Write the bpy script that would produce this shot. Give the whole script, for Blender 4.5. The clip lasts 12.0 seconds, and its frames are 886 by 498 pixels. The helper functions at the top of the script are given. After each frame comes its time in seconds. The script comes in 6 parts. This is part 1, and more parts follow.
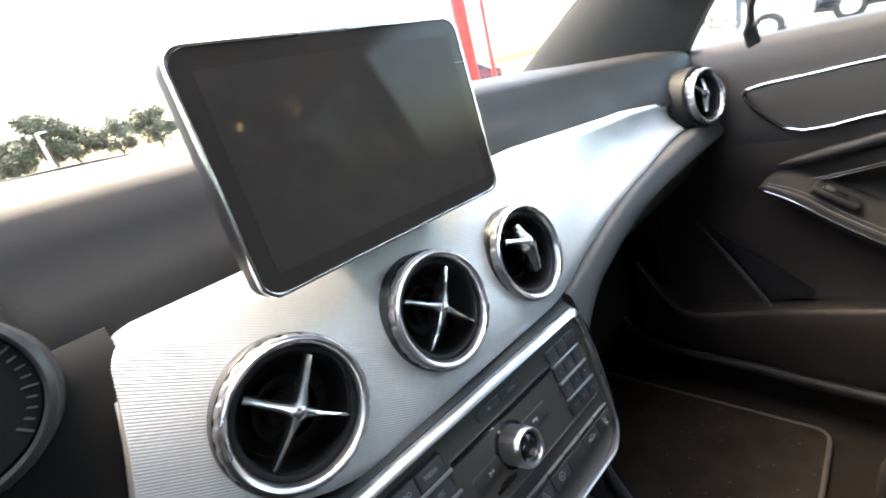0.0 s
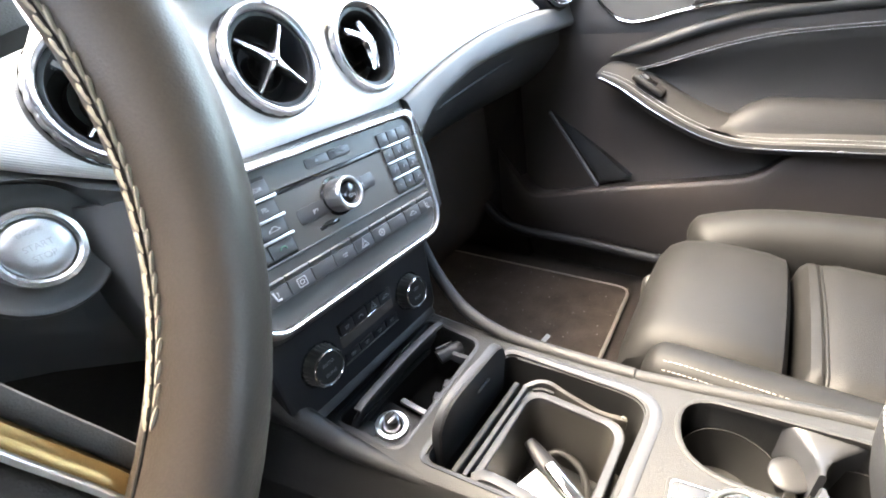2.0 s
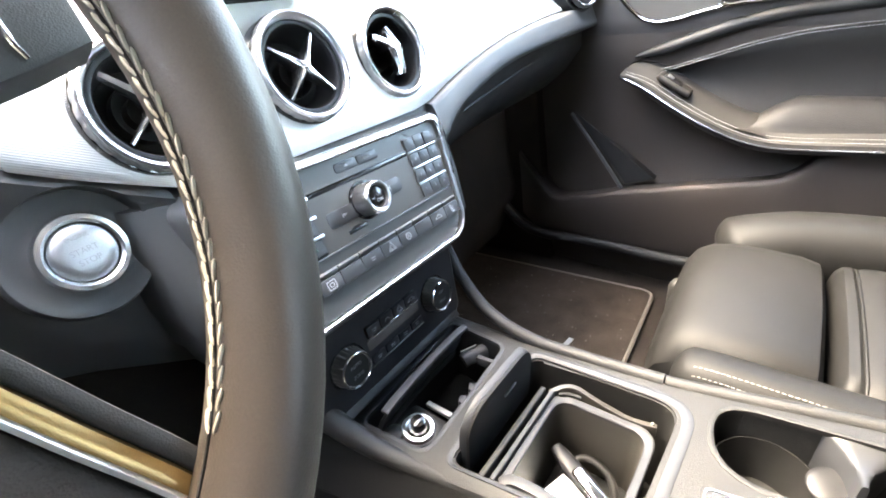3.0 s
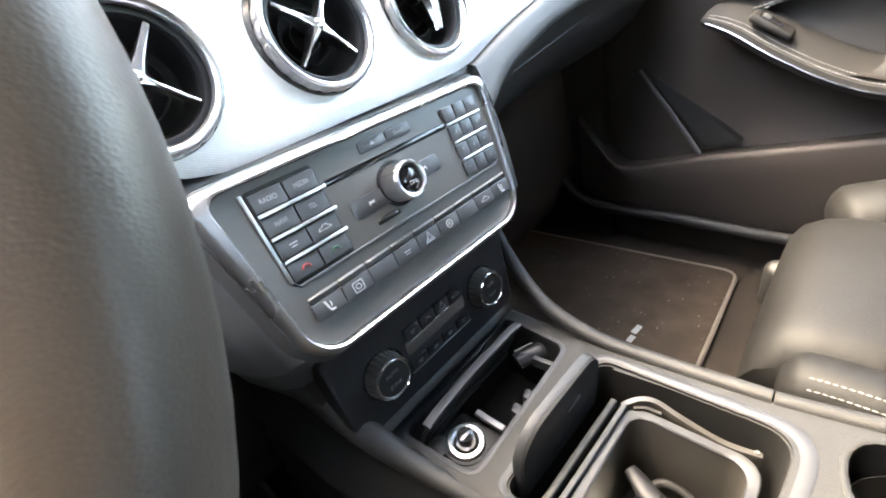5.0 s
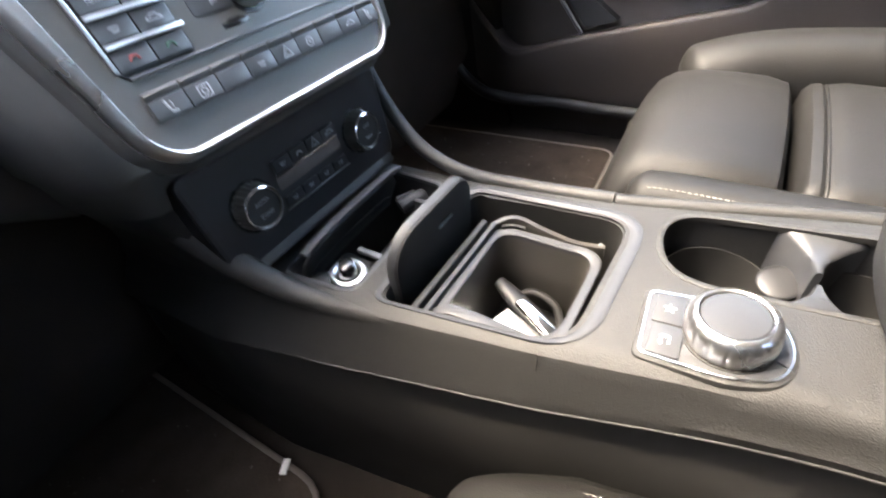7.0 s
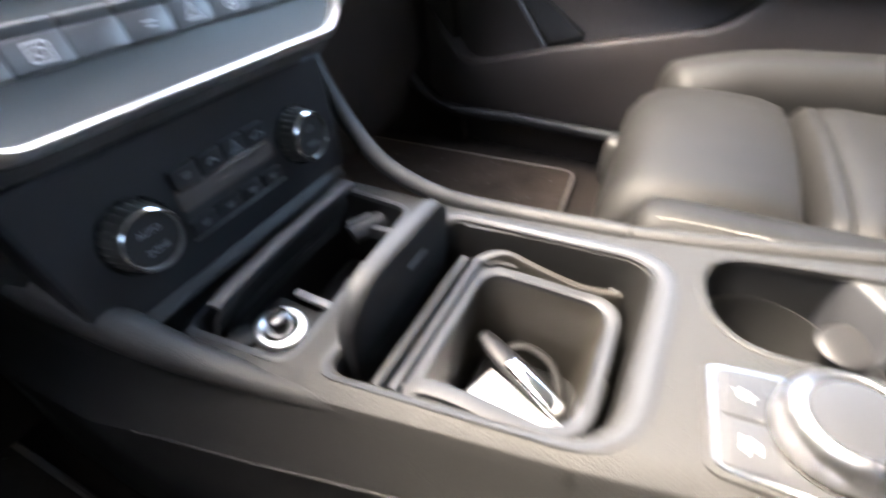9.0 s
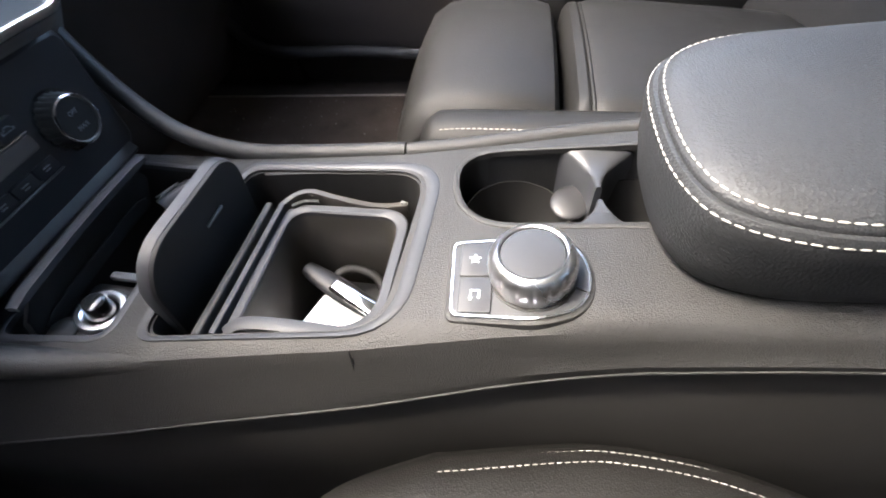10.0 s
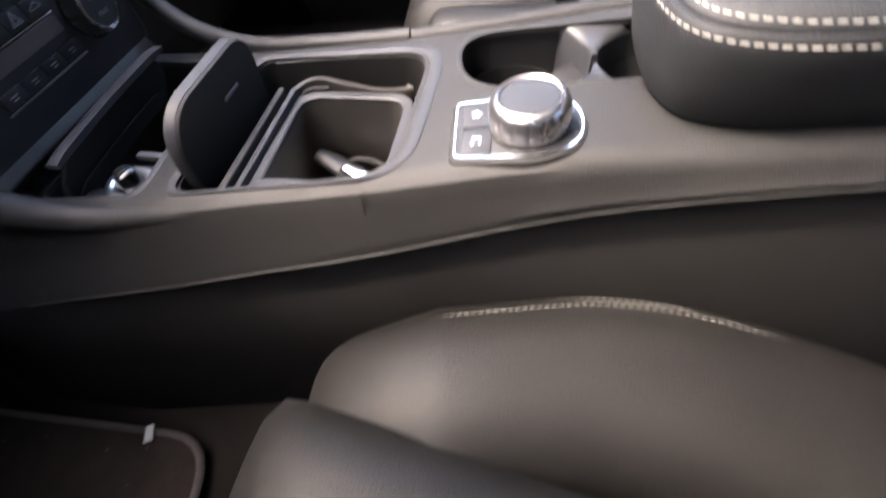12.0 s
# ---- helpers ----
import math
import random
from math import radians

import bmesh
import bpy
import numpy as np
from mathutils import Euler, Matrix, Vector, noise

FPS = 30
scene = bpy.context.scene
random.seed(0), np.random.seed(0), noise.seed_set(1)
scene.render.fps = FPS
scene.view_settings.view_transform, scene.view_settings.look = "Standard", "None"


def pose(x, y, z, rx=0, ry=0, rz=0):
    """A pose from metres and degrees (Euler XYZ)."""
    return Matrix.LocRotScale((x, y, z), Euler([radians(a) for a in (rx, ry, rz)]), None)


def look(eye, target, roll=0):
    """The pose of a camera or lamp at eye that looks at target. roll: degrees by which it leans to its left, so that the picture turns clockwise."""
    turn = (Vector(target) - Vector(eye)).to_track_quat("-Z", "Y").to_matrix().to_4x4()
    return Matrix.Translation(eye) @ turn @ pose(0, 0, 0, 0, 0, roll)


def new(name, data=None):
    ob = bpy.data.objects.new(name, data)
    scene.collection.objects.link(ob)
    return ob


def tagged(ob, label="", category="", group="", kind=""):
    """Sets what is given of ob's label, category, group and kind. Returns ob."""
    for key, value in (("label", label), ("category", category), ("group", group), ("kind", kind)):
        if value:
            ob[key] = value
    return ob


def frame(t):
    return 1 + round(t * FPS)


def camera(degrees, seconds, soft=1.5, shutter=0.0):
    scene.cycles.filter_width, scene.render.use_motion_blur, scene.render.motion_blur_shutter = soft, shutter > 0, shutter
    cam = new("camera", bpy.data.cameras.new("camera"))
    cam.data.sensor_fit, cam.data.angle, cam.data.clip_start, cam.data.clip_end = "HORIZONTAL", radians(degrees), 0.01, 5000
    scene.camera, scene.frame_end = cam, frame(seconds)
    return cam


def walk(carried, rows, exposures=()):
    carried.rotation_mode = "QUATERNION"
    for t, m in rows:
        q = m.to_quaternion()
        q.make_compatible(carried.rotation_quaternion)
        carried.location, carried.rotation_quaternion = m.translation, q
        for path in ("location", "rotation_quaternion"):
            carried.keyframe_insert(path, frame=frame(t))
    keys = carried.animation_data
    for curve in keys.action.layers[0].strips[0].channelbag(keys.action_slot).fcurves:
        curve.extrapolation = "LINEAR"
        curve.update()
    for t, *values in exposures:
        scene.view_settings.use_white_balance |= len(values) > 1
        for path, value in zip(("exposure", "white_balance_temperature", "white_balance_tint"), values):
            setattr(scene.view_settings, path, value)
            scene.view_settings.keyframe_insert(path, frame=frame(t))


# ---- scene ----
cam = camera(89.3, 12.0, soft=1.8, shutter=0.5)
PATH = [
    (0, (-0.182, 0.378, 1.08), (1.046, 1.795, 0.383), -14.5),
    (0.5, (-0.18, 0.362, 1.076), (1.148, 1.66, 0.333), -14.6),
    (1, (-0.2126, 0.3266, 1.0098), (1.1596, 1.4732, 0.1141), -12.2),
    (1.2, (-0.2256, 0.3234, 0.9911), (1.1534, 1.4467, 0.0765), -9.0),
    (1.5, (-0.235, 0.299, 0.972), (1.121, 1.398, -0.005), -8.9),
    (2, (-0.244, 0.277, 0.967), (1.14, 1.306, -0.045), -6.3),
    (2.5, (-0.248, 0.283, 0.969), (1.112, 1.352, -0.035), -7.2),
    (3, (-0.249, 0.284, 0.97), (1.097, 1.378, -0.028), -7.5),
    (3.5, (-0.251, 0.285, 0.969), (1.07, 1.407, -0.029), -7.8),
    (3.7, (-0.248, 0.284, 0.971), (1.064, 1.434, -0.008), -8.3),
    (5.5, (-0.187, 0.33, 0.94), (0.918, 1.605, -0.133), -13.9),
    (6, (-0.193, 0.333, 0.935), (0.911, 1.609, -0.139), -13.5),
    (6.3, (-0.193, 0.316, 0.917), (0.922, 1.468, -0.279), -11.6),
    (6.5, (-0.204, 0.298, 0.908), (0.919, 1.364, -0.359), -10.7),
    (7, (-0.227, 0.266, 0.876), (0.951, 1.147, -0.48), -9.7),
    (7.2, (-0.208, 0.288, 0.868), (0.966, 1.109, -0.527), -7.2),
    (8.8, (-0.163, 0.364, 0.822), (1.16, 1.176, -0.439), -2.9),
    (9, (-0.167, 0.33, 0.828), (1.174, 0.995, -0.499), -2.2),
    (9.2, (-0.177, 0.3, 0.827), (1.178, 0.865, -0.532), -3.5),
    (9.5, (-0.191, 0.253, 0.868), (1.163, 0.656, -0.548), -4.7),
    (10, (-0.177, 0.245, 0.848), (1.075, 0.489, -0.692), -5.1),
    (10.5, (-0.158, 0.249, 0.849), (1.052, 0.464, -0.729), -4.9),
    (11, (-0.171, 0.25, 0.848), (1.124, 0.516, -0.653), -2.4),
    (11.5, (-0.192, 0.243, 0.848), (1.067, 0.461, -0.691), -1.8),
    (11.6, (-0.195, 0.237, 0.841), (1.044, 0.46, -0.713), -1.7),
    (12, (-0.246, 0.237, 0.821), (0.9, 0.5, -0.797), -7.1),
]
EXPOSURES = [(0, 4.9, 7700, 10), (0.6, 4.75, 7900, 10), (0.9, 4.5, 8200, 10), (1.2, 4.85, 7900, 10), (1.6, 6.2, 7450, 10), (2.2, 6.85, 7450, 10), (3.7, 6.85, 7450, 10), (5.5, 6.6, 7900, 10), (6.4, 6.6, 7800, 10), (7.2, 6.45, 7200, 12), (9.0, 6.6, 7150, 12), (9.6, 5.95, 6700, 12), (11.5, 5.75, 6500, 14), (12, 5.8, 6900, 20)]
walk(cam, [(t, look(eye, target, roll)) for t, eye, target, roll in PATH], EXPOSURES)

# ---- world and sun ----
world = bpy.data.worlds.new("sky")
scene.world = world
world.use_nodes = True
wn = world.node_tree.nodes
sky = wn.new("ShaderNodeTexSky")
sky.sky_type, sky.sun_disc = "NISHITA", False
SUN_UP, SUN_TURN = radians(63), radians(-6)
sky.sun_elevation, sky.sun_rotation = SUN_UP, SUN_TURN
sky.air_density, sky.dust_density, sky.ozone_density = 1.0, 4.0, 1.0
wn["Background"].inputs["Strength"].default_value = 0.15
world.node_tree.links.new(sky.outputs[0], wn["Background"].inputs[0])
sun = new("sun", bpy.data.lights.new("sun", "SUN"))
sun.data.energy, sun.data.angle, sun.data.color = 0.45, radians(10), (1.0, 0.90, 0.78)
sun_way = Vector((math.sin(SUN_TURN) * math.cos(SUN_UP), math.cos(SUN_TURN) * math.cos(SUN_UP), math.sin(SUN_UP)))
sun.matrix_world = look(sun_way * 50, (0, 0, 0))


# ---- materials ----
def mat(name, base, rough=0.5, metal=0.0, grain=400.0, bump=0.15, vary=0.12, wear=9.0, coat=0.0, kind="noise", spec=0.5, folds=0.0, uneven=0.07):
    """A surface with colour that varies at two scales, uneven gloss and fine relief."""
    m = bpy.data.materials.new(name)
    m.use_nodes = True
    n, l = m.node_tree.nodes, m.node_tree.links
    p = n["Principled BSDF"]
    co = n.new("ShaderNodeTexCoord")
    big, fine = n.new("ShaderNodeTexNoise"), n.new("ShaderNodeTexNoise")
    big.inputs["Scale"].default_value, big.inputs["Detail"].default_value = wear, 5
    fine.inputs["Scale"].default_value, fine.inputs["Detail"].default_value = grain, 3
    for t in (big, fine):
        l.new(co.outputs["Object"], t.inputs["Vector"])
    add = n.new("ShaderNodeMath")
    add.operation = "ADD"
    l.new(big.outputs[0], add.inputs[0])
    l.new(fine.outputs[0], add.inputs[1])
    ramp = n.new("ShaderNodeMapRange")
    ramp.inputs["From Min"].default_value, ramp.inputs["From Max"].default_value = 0.6, 1.4
    ramp.inputs["To Min"].default_value, ramp.inputs["To Max"].default_value = 1 - vary, 1 + vary
    l.new(add.outputs[0], ramp.inputs[0])
    mix = n.new("ShaderNodeVectorMath")
    mix.operation = "SCALE"
    mix.inputs[0].default_value = base
    l.new(ramp.outputs[0], mix.inputs["Scale"])
    l.new(mix.outputs[0], p.inputs["Base Color"])
    rr = n.new("ShaderNodeMapRange")
    rr.inputs["From Min"].default_value, rr.inputs["From Max"].default_value = 0.3, 0.7
    rr.inputs["To Min"].default_value, rr.inputs["To Max"].default_value = max(rough - uneven, 0.02), min(rough + uneven, 1)
    l.new(big.outputs[0], rr.inputs[0])
    l.new(rr.outputs[0], p.inputs["Roughness"])
    p.inputs["Metallic"].default_value = metal
    p.inputs["Coat Weight"].default_value = coat
    p.inputs["Specular IOR Level"].default_value = spec
    if bump:
        b = n.new("ShaderNodeBump")
        b.inputs["Strength"].default_value, b.inputs["Distance"].default_value = bump, 0.0006
        if kind == "leather":
            v = n.new("ShaderNodeTexVoronoi")
            v.inputs["Scale"].default_value = grain
            l.new(co.outputs["Object"], v.inputs["Vector"])
            l.new(v.outputs["Distance"], b.inputs["Height"])
        elif kind == "stripes":
            w = n.new("ShaderNodeTexWave")
            w.wave_type, w.bands_direction = "BANDS", "DIAGONAL"
            w.inputs["Scale"].default_value, w.inputs["Distortion"].default_value = grain, 0.0
            mp = n.new("ShaderNodeMapping")
            mp.inputs["Rotation"].default_value = (0, radians(-28), 0)
            l.new(co.outputs["Object"], mp.inputs[0])
            w.bands_direction = "Z"
            l.new(mp.outputs[0], w.inputs["Vector"])
            l.new(w.outputs["Fac"], b.inputs["Height"])
        else:
            l.new(fine.outputs[0], b.inputs["Height"])
        l.new(b.outputs[0], p.inputs["Normal"])
        if folds:
            w = n.new("ShaderNodeTexNoise")
            w.inputs["Scale"].default_value, w.inputs["Detail"].default_value, w.inputs["Distortion"].default_value = 22, 3, 0.8
            l.new(co.outputs["Object"], w.inputs["Vector"])
            f = n.new("ShaderNodeBump")
            f.inputs["Strength"].default_value, f.inputs["Distance"].default_value = folds, 0.006
            l.new(w.outputs[0], f.inputs["Height"])
            l.new(f.outputs[0], b.inputs["Normal"])
    return m


def pane_mat(name, tint, gloss=0.06):
    """A clear pane: what lies behind, with a thin reflection on it."""
    m = bpy.data.materials.new(name)
    m.use_nodes = True
    n, l = m.node_tree.nodes, m.node_tree.links
    out = n["Material Output"]
    tr, gl, mx, fr = n.new("ShaderNodeBsdfTransparent"), n.new("ShaderNodeBsdfGlossy"), n.new("ShaderNodeMixShader"), n.new("ShaderNodeLayerWeight")
    tr.inputs[0].default_value = (*tint, 1)
    gl.inputs["Roughness"].default_value = 0.02
    pw, ml = n.new("ShaderNodeMath"), n.new("ShaderNodeMath")
    pw.operation, ml.operation = "POWER", "MULTIPLY_ADD"
    pw.inputs[1].default_value, ml.inputs[1].default_value, ml.inputs[2].default_value = 4.0, 0.5, gloss * 0.5
    l.new(fr.outputs["Facing"], pw.inputs[0])
    l.new(pw.outputs[0], ml.inputs[0])
    l.new(ml.outputs[0], mx.inputs[0])
    l.new(tr.outputs[0], mx.inputs[1])
    l.new(gl.outputs[0], mx.inputs[2])
    l.new(mx.outputs[0], out.inputs[0])
    return m


PAD = mat("dash_pad_vinyl", (0.013, 0.0128, 0.0125), 0.58, grain=1700, bump=0.2, kind="leather", spec=0.42)
SOFT = mat("soft_dash_vinyl", (0.055, 0.055, 0.054), 0.55, grain=1700, bump=0.18, kind="leather", spec=0.4)
HARD = mat("grained_plastic", (0.013, 0.0126, 0.0122), 0.55, grain=1300, bump=0.3, kind="leather", spec=0.35)
SATIN = mat("satin_console_plastic", (0.0185, 0.0183, 0.0181), 0.46, grain=1150, bump=0.46, kind="leather", spec=0.19)
RIM = mat("smooth_grey_plastic", (0.07, 0.071, 0.073), 0.36, grain=2500, bump=0.05)
# gold base paints the warm reflection onto the satin spoke
SPOKE = mat("satin_spoke_warm_reflection", (0.30, 0.19, 0.075), 0.34, 0.75, grain=2500, bump=0.03)
BAND = mat("smooth_dark_plastic", (0.023, 0.0238, 0.0262), 0.46, grain=2500, bump=0.04, spec=0.26)
RINGMETAL = mat("satin_ring_metal", (0.66, 0.66, 0.67), 0.30, 1.0, grain=900, bump=0.02, vary=0.05)
KEYSHELL = mat("key_shell", (0.010, 0.010, 0.011), 0.45, grain=800, bump=0.04, spec=0.25)
GLOSSY = mat("gloss_black", (0.012, 0.012, 0.013), 0.12, grain=2000, bump=0.02)
MATT = mat("matt_black", (0.0095, 0.0092, 0.009), 0.6, grain=900, bump=0.1, spec=0.25)
KEYCAP = mat("key_plastic", (0.036, 0.037, 0.039), 0.36, grain=2500, bump=0.06)
FACE = mat("face_plastic", (0.054, 0.0515, 0.0475), 0.36, grain=2500, bump=0.06, wear=14)
CHROME = mat("satin_chrome", (0.74, 0.75, 0.77), 0.22, 1.0, grain=900, bump=0.03, vary=0.06)
BRIGHT = mat("bright_chrome", (0.86, 0.86, 0.87), 0.08, 1.0, grain=700, bump=0.02, vary=0.04)
ALU = mat("ribbed_aluminium_trim", (0.64, 0.64, 0.63), 0.38, 0.4, grain=215, bump=0.30, vary=0.06, kind="stripes")
BRUSHED = mat("brushed_silver", (0.36, 0.36, 0.362), 0.40, 1.0, grain=1400, bump=0.06, vary=0.12)
# the pale thread again, darkened for the shade on the driver's seat
SHADETHREAD = mat("pale_thread_in_shade", (0.17, 0.165, 0.15), 0.7, grain=3000, bump=0.4)
LEATHER = mat("black_leather", (0.0072, 0.0069, 0.0066), 0.54, grain=850, bump=0.32, vary=0.18, kind="leather", folds=0.06, spec=0.155)
WHEEL = mat("wheel_leather", (0.032, 0.0255, 0.020), 0.40, grain=1300, bump=0.10, vary=0.2, kind="leather")
ARM = mat("armrest_leather", (0.0140, 0.0149, 0.0162), 0.62, grain=700, bump=0.48, vary=0.15, kind="leather", spec=0.35)
ROPE = mat("wheel_thread", (0.29, 0.262, 0.205), 0.7, grain=3000, bump=0.4)
THREAD = mat("pale_thread", (0.31, 0.295, 0.26), 0.7, grain=3000, bump=0.4)
CARPET = mat("black_carpet", (0.025, 0.020, 0.0168), 0.95, grain=1400, bump=1.0, vary=0.5, spec=0.1)
MATCLOTH = mat("worn_mat_carpet", (0.040, 0.0305, 0.0245), 0.95, grain=1100, bump=1.0, vary=0.5, wear=22, spec=0.1)
BINDING = mat("mat_edge_binding", (0.10, 0.085, 0.07), 0.85, grain=1500, bump=0.6)
# brown in both display bases stands in for the cabin's reflection
SCREEN = mat("display_glass", (0.066, 0.056, 0.0505), 0.045, grain=60, bump=0.0, vary=0.12, wear=9, spec=0.11, uneven=0.012)
BEZEL = mat("display_bezel", (0.054, 0.0455, 0.041), 0.10, grain=60, bump=0.0, vary=0.1, wear=9, spec=0.17)
WHITE = mat("white_print", (0.75, 0.76, 0.78), 0.5, grain=2000, bump=0)
DIM = mat("grey_print", (0.25, 0.255, 0.265), 0.5, grain=2000, bump=0)
# pale half-diffuse base paints in the strip's white reflection
STRIP = mat("spoke_strip_white_sheen", (0.72, 0.70, 0.66), 0.32, 0.5, grain=2500, bump=0.02, vary=0.05)
BUTTONPRINT = mat("worn_button_print", (0.23, 0.23, 0.235), 0.5, grain=2000, bump=0)
FAINT = mat("faint_print", (0.11, 0.115, 0.125), 0.5, grain=2000, bump=0)
REDP = mat("red_print", (0.22, 0.03, 0.025), 0.5, grain=2000, bump=0)
GREENP = mat("green_print", (0.03, 0.09, 0.055), 0.5, grain=2000, bump=0)
PAPER = mat("white_card", (0.8, 0.8, 0.78), 0.6, grain=900, bump=0.05, vary=0.04)
BIN = mat("dark_bin_liner", (0.019, 0.017, 0.0145), 0.42, grain=1200, bump=0.2)
HEADLINER = mat("grey_headliner", (0.20, 0.185, 0.17), 0.95, grain=1500, bump=0.6)
ASPHALT = mat("pale_asphalt", (0.16, 0.16, 0.155), 0.9, grain=60, bump=0.5, wear=0.35, vary=0.25)
REDPAINT = mat("red_post_paint", (0.6, 0.035, 0.03), 0.35, grain=40, bump=0.02)
BARK = mat("bark", (0.12, 0.09, 0.065), 0.9, grain=30, bump=0.8)
LEAVES = mat("leaves", (0.042, 0.058, 0.03), 0.6, grain=4, bump=0.0, vary=0.5, wear=0.8)
MIRROR = mat("mirror_silver", (0.85, 0.87, 0.88), 0.02, 1.0, grain=5, bump=0, vary=0.0)
TYRE = mat("tyre_rubber", (0.02, 0.02, 0.02), 0.8, grain=50)
CARGLASS = mat("dark_car_glass", (0.02, 0.024, 0.028), 0.06, grain=5, bump=0)
SIDEGLASS = pane_mat("green_tinted_glass", (0.74, 0.77, 0.76))
REARGLASS = pane_mat("rear_glass", (0.80, 0.82, 0.82))
SHADED = pane_mat("rear_side_glass", (0.34, 0.35, 0.35))
# dark tint stands in for a body shading the driver's side
DIMGLASS = pane_mat("driver_side_dimmer", (0.10, 0.101, 0.10))
VINYL = mat("door_top_vinyl", (0.046, 0.0405, 0.0375), 0.5, grain=1100, bump=0.3, vary=0.15, kind="leather", spec=0.45)
DOORHARD = mat("door_panel_plastic", (0.047, 0.038, 0.0325), 0.55, grain=1300, bump=0.3, kind="leather", spec=0.35)
DOORTRIM = mat("door_leather", (0.014, 0.0128, 0.012), 0.6, grain=700, bump=0.3, vary=0.15, kind="leather", spec=0.3)
GLASS = pane_mat("window_glass", (0.42, 0.435, 0.43))
PAINTS = [mat("car_paint_" + n, c, 0.25, 0.3, grain=20, bump=0.0, coat=0.8, vary=0.04) for n, c in
          (("red", (0.42, 0.02, 0.025)), ("silver", (0.45, 0.46, 0.48)), ("white", (0.75, 0.75, 0.74)), ("dark", (0.03, 0.035, 0.045)), ("wine", (0.14, 0.015, 0.02)), ("blue", (0.05, 0.09, 0.2)))]


# ---- building helpers ----
def thing(name, label, category, group="", kind="", at=(0, 0, 0)):
    ob = new(name)
    ob.empty_display_size = 0.05
    ob.location = at
    return tagged(ob, label, category, group, kind)


def finish(bm, angle=38):
    bmesh.ops.recalc_face_normals(bm, faces=bm.faces)
    lim = radians(angle)
    for f in bm.faces:
        f.smooth = True
    for e in bm.edges:
        if len(e.link_faces) == 2 and e.calc_face_angle(0.0) > lim:
            e.smooth = False


def part(name, bm, material, parent=None, label="", angle=38):
    finish(bm, angle)
    me = bpy.data.meshes.new(name)
    bm.to_mesh(me)
    bm.free()
    me.materials.append(material)
    ob = new(name, me)
    if parent is not None:
        ob.parent = parent
        base = parent
        off = Vector((0, 0, 0))
        while base is not None:
            off += base.location
            base = base.parent
        ob.location = -off
    if label:
        ob["label"] = label
    return ob


def spl(pts, n=8, closed=False):
    """A smooth curve through a few points."""
    p = [Vector(q) for q in pts]
    out, k = [], len(p)
    for i in range(k if closed else k - 1):
        a, b, c, d = (p[(i + j) % k] if closed else p[min(max(i + j, 0), k - 1)] for j in (-1, 0, 1, 2))
        for s in range(n):
            t = s / n
            out.append(0.5 * (2 * b + (c - a) * t + (2 * a - 5 * b + 4 * c - d) * t * t + (3 * b - a - 3 * c + d) * t ** 3))
    if not closed:
        out.append(p[-1].copy())
    return out


def lerp_table(tab, x):
    """A value read from a short table of (place, value), with soft steps."""
    if x <= tab[0][0]:
        return tab[0][1]
    for (a, u), (b, v) in zip(tab, tab[1:]):
        if x <= b:
            s = (x - a) / (b - a)
            return u + (v - u) * s
    return tab[-1][1]


def loft(rows, closed=True, wrap=False, caps=True, bm=None):
    bm = bm or bmesh.new()
    vs = [[bm.verts.new(p) for p in r] for r in rows]
    k = len(rows[0])
    pairs = list(zip(vs, vs[1:])) + ([(vs[-1], vs[0])] if wrap else [])
    for a, b in pairs:
        for i in range(k if closed else k - 1):
            j = (i + 1) % k
            bm.faces.new((a[i], a[j], b[j], b[i]))
    if caps and closed and not wrap:
        bm.faces.new(vs[0])
        bm.faces.new(vs[-1])
    return bm


def rrect(w, h, r, n=5):
    """Outline of a rounded rectangle; r is one radius or four (right top, left top, left bottom, right bottom)."""
    rs = r if isinstance(r, (tuple, list)) else (r,) * 4
    out = []
    for (sx, sy, a0), q in zip(((1, 1, 0), (-1, 1, 90), (-1, -1, 180), (1, -1, 270)), rs):
        for i in range(n + 1):
            a = radians(a0 + 90 * i / n)
            out.append((sx * (w / 2 - q) + q * math.cos(a), sy * (h / 2 - q) + q * math.sin(a)))
    return out


def scaled(outline, d):
    """The outline moved inwards by about d."""
    xs, ys = [p[0] for p in outline], [p[1] for p in outline]
    cx, cy = (min(xs) + max(xs)) / 2, (min(ys) + max(ys)) / 2
    fx, fy = 1 - 2 * d / (max(xs) - min(xs)), 1 - 2 * d / (max(ys) - min(ys))
    return [(cx + (x - cx) * fx, cy + (y - cy) * fy) for x, y in outline]


def prism(outline, lo, hi, bev=0.0, m=None):
    """An upright block on an outline, its upper edge rounded by bev."""
    rows = [[Vector((x, y, lo)) for x, y in outline]]
    if bev:
        rows.append([Vector((x, y, hi - bev)) for x, y in outline])
        rows.append([Vector((x, y, hi - bev * 0.3)) for x, y in scaled(outline, bev * 0.3)])
        rows.append([Vector((x, y, hi)) for x, y in scaled(outline, bev)])
    else:
        rows.append([Vector((x, y, hi)) for x, y in outline])
    bm = loft(rows)
    if m is not None:
        bm.transform(m)
    return bm


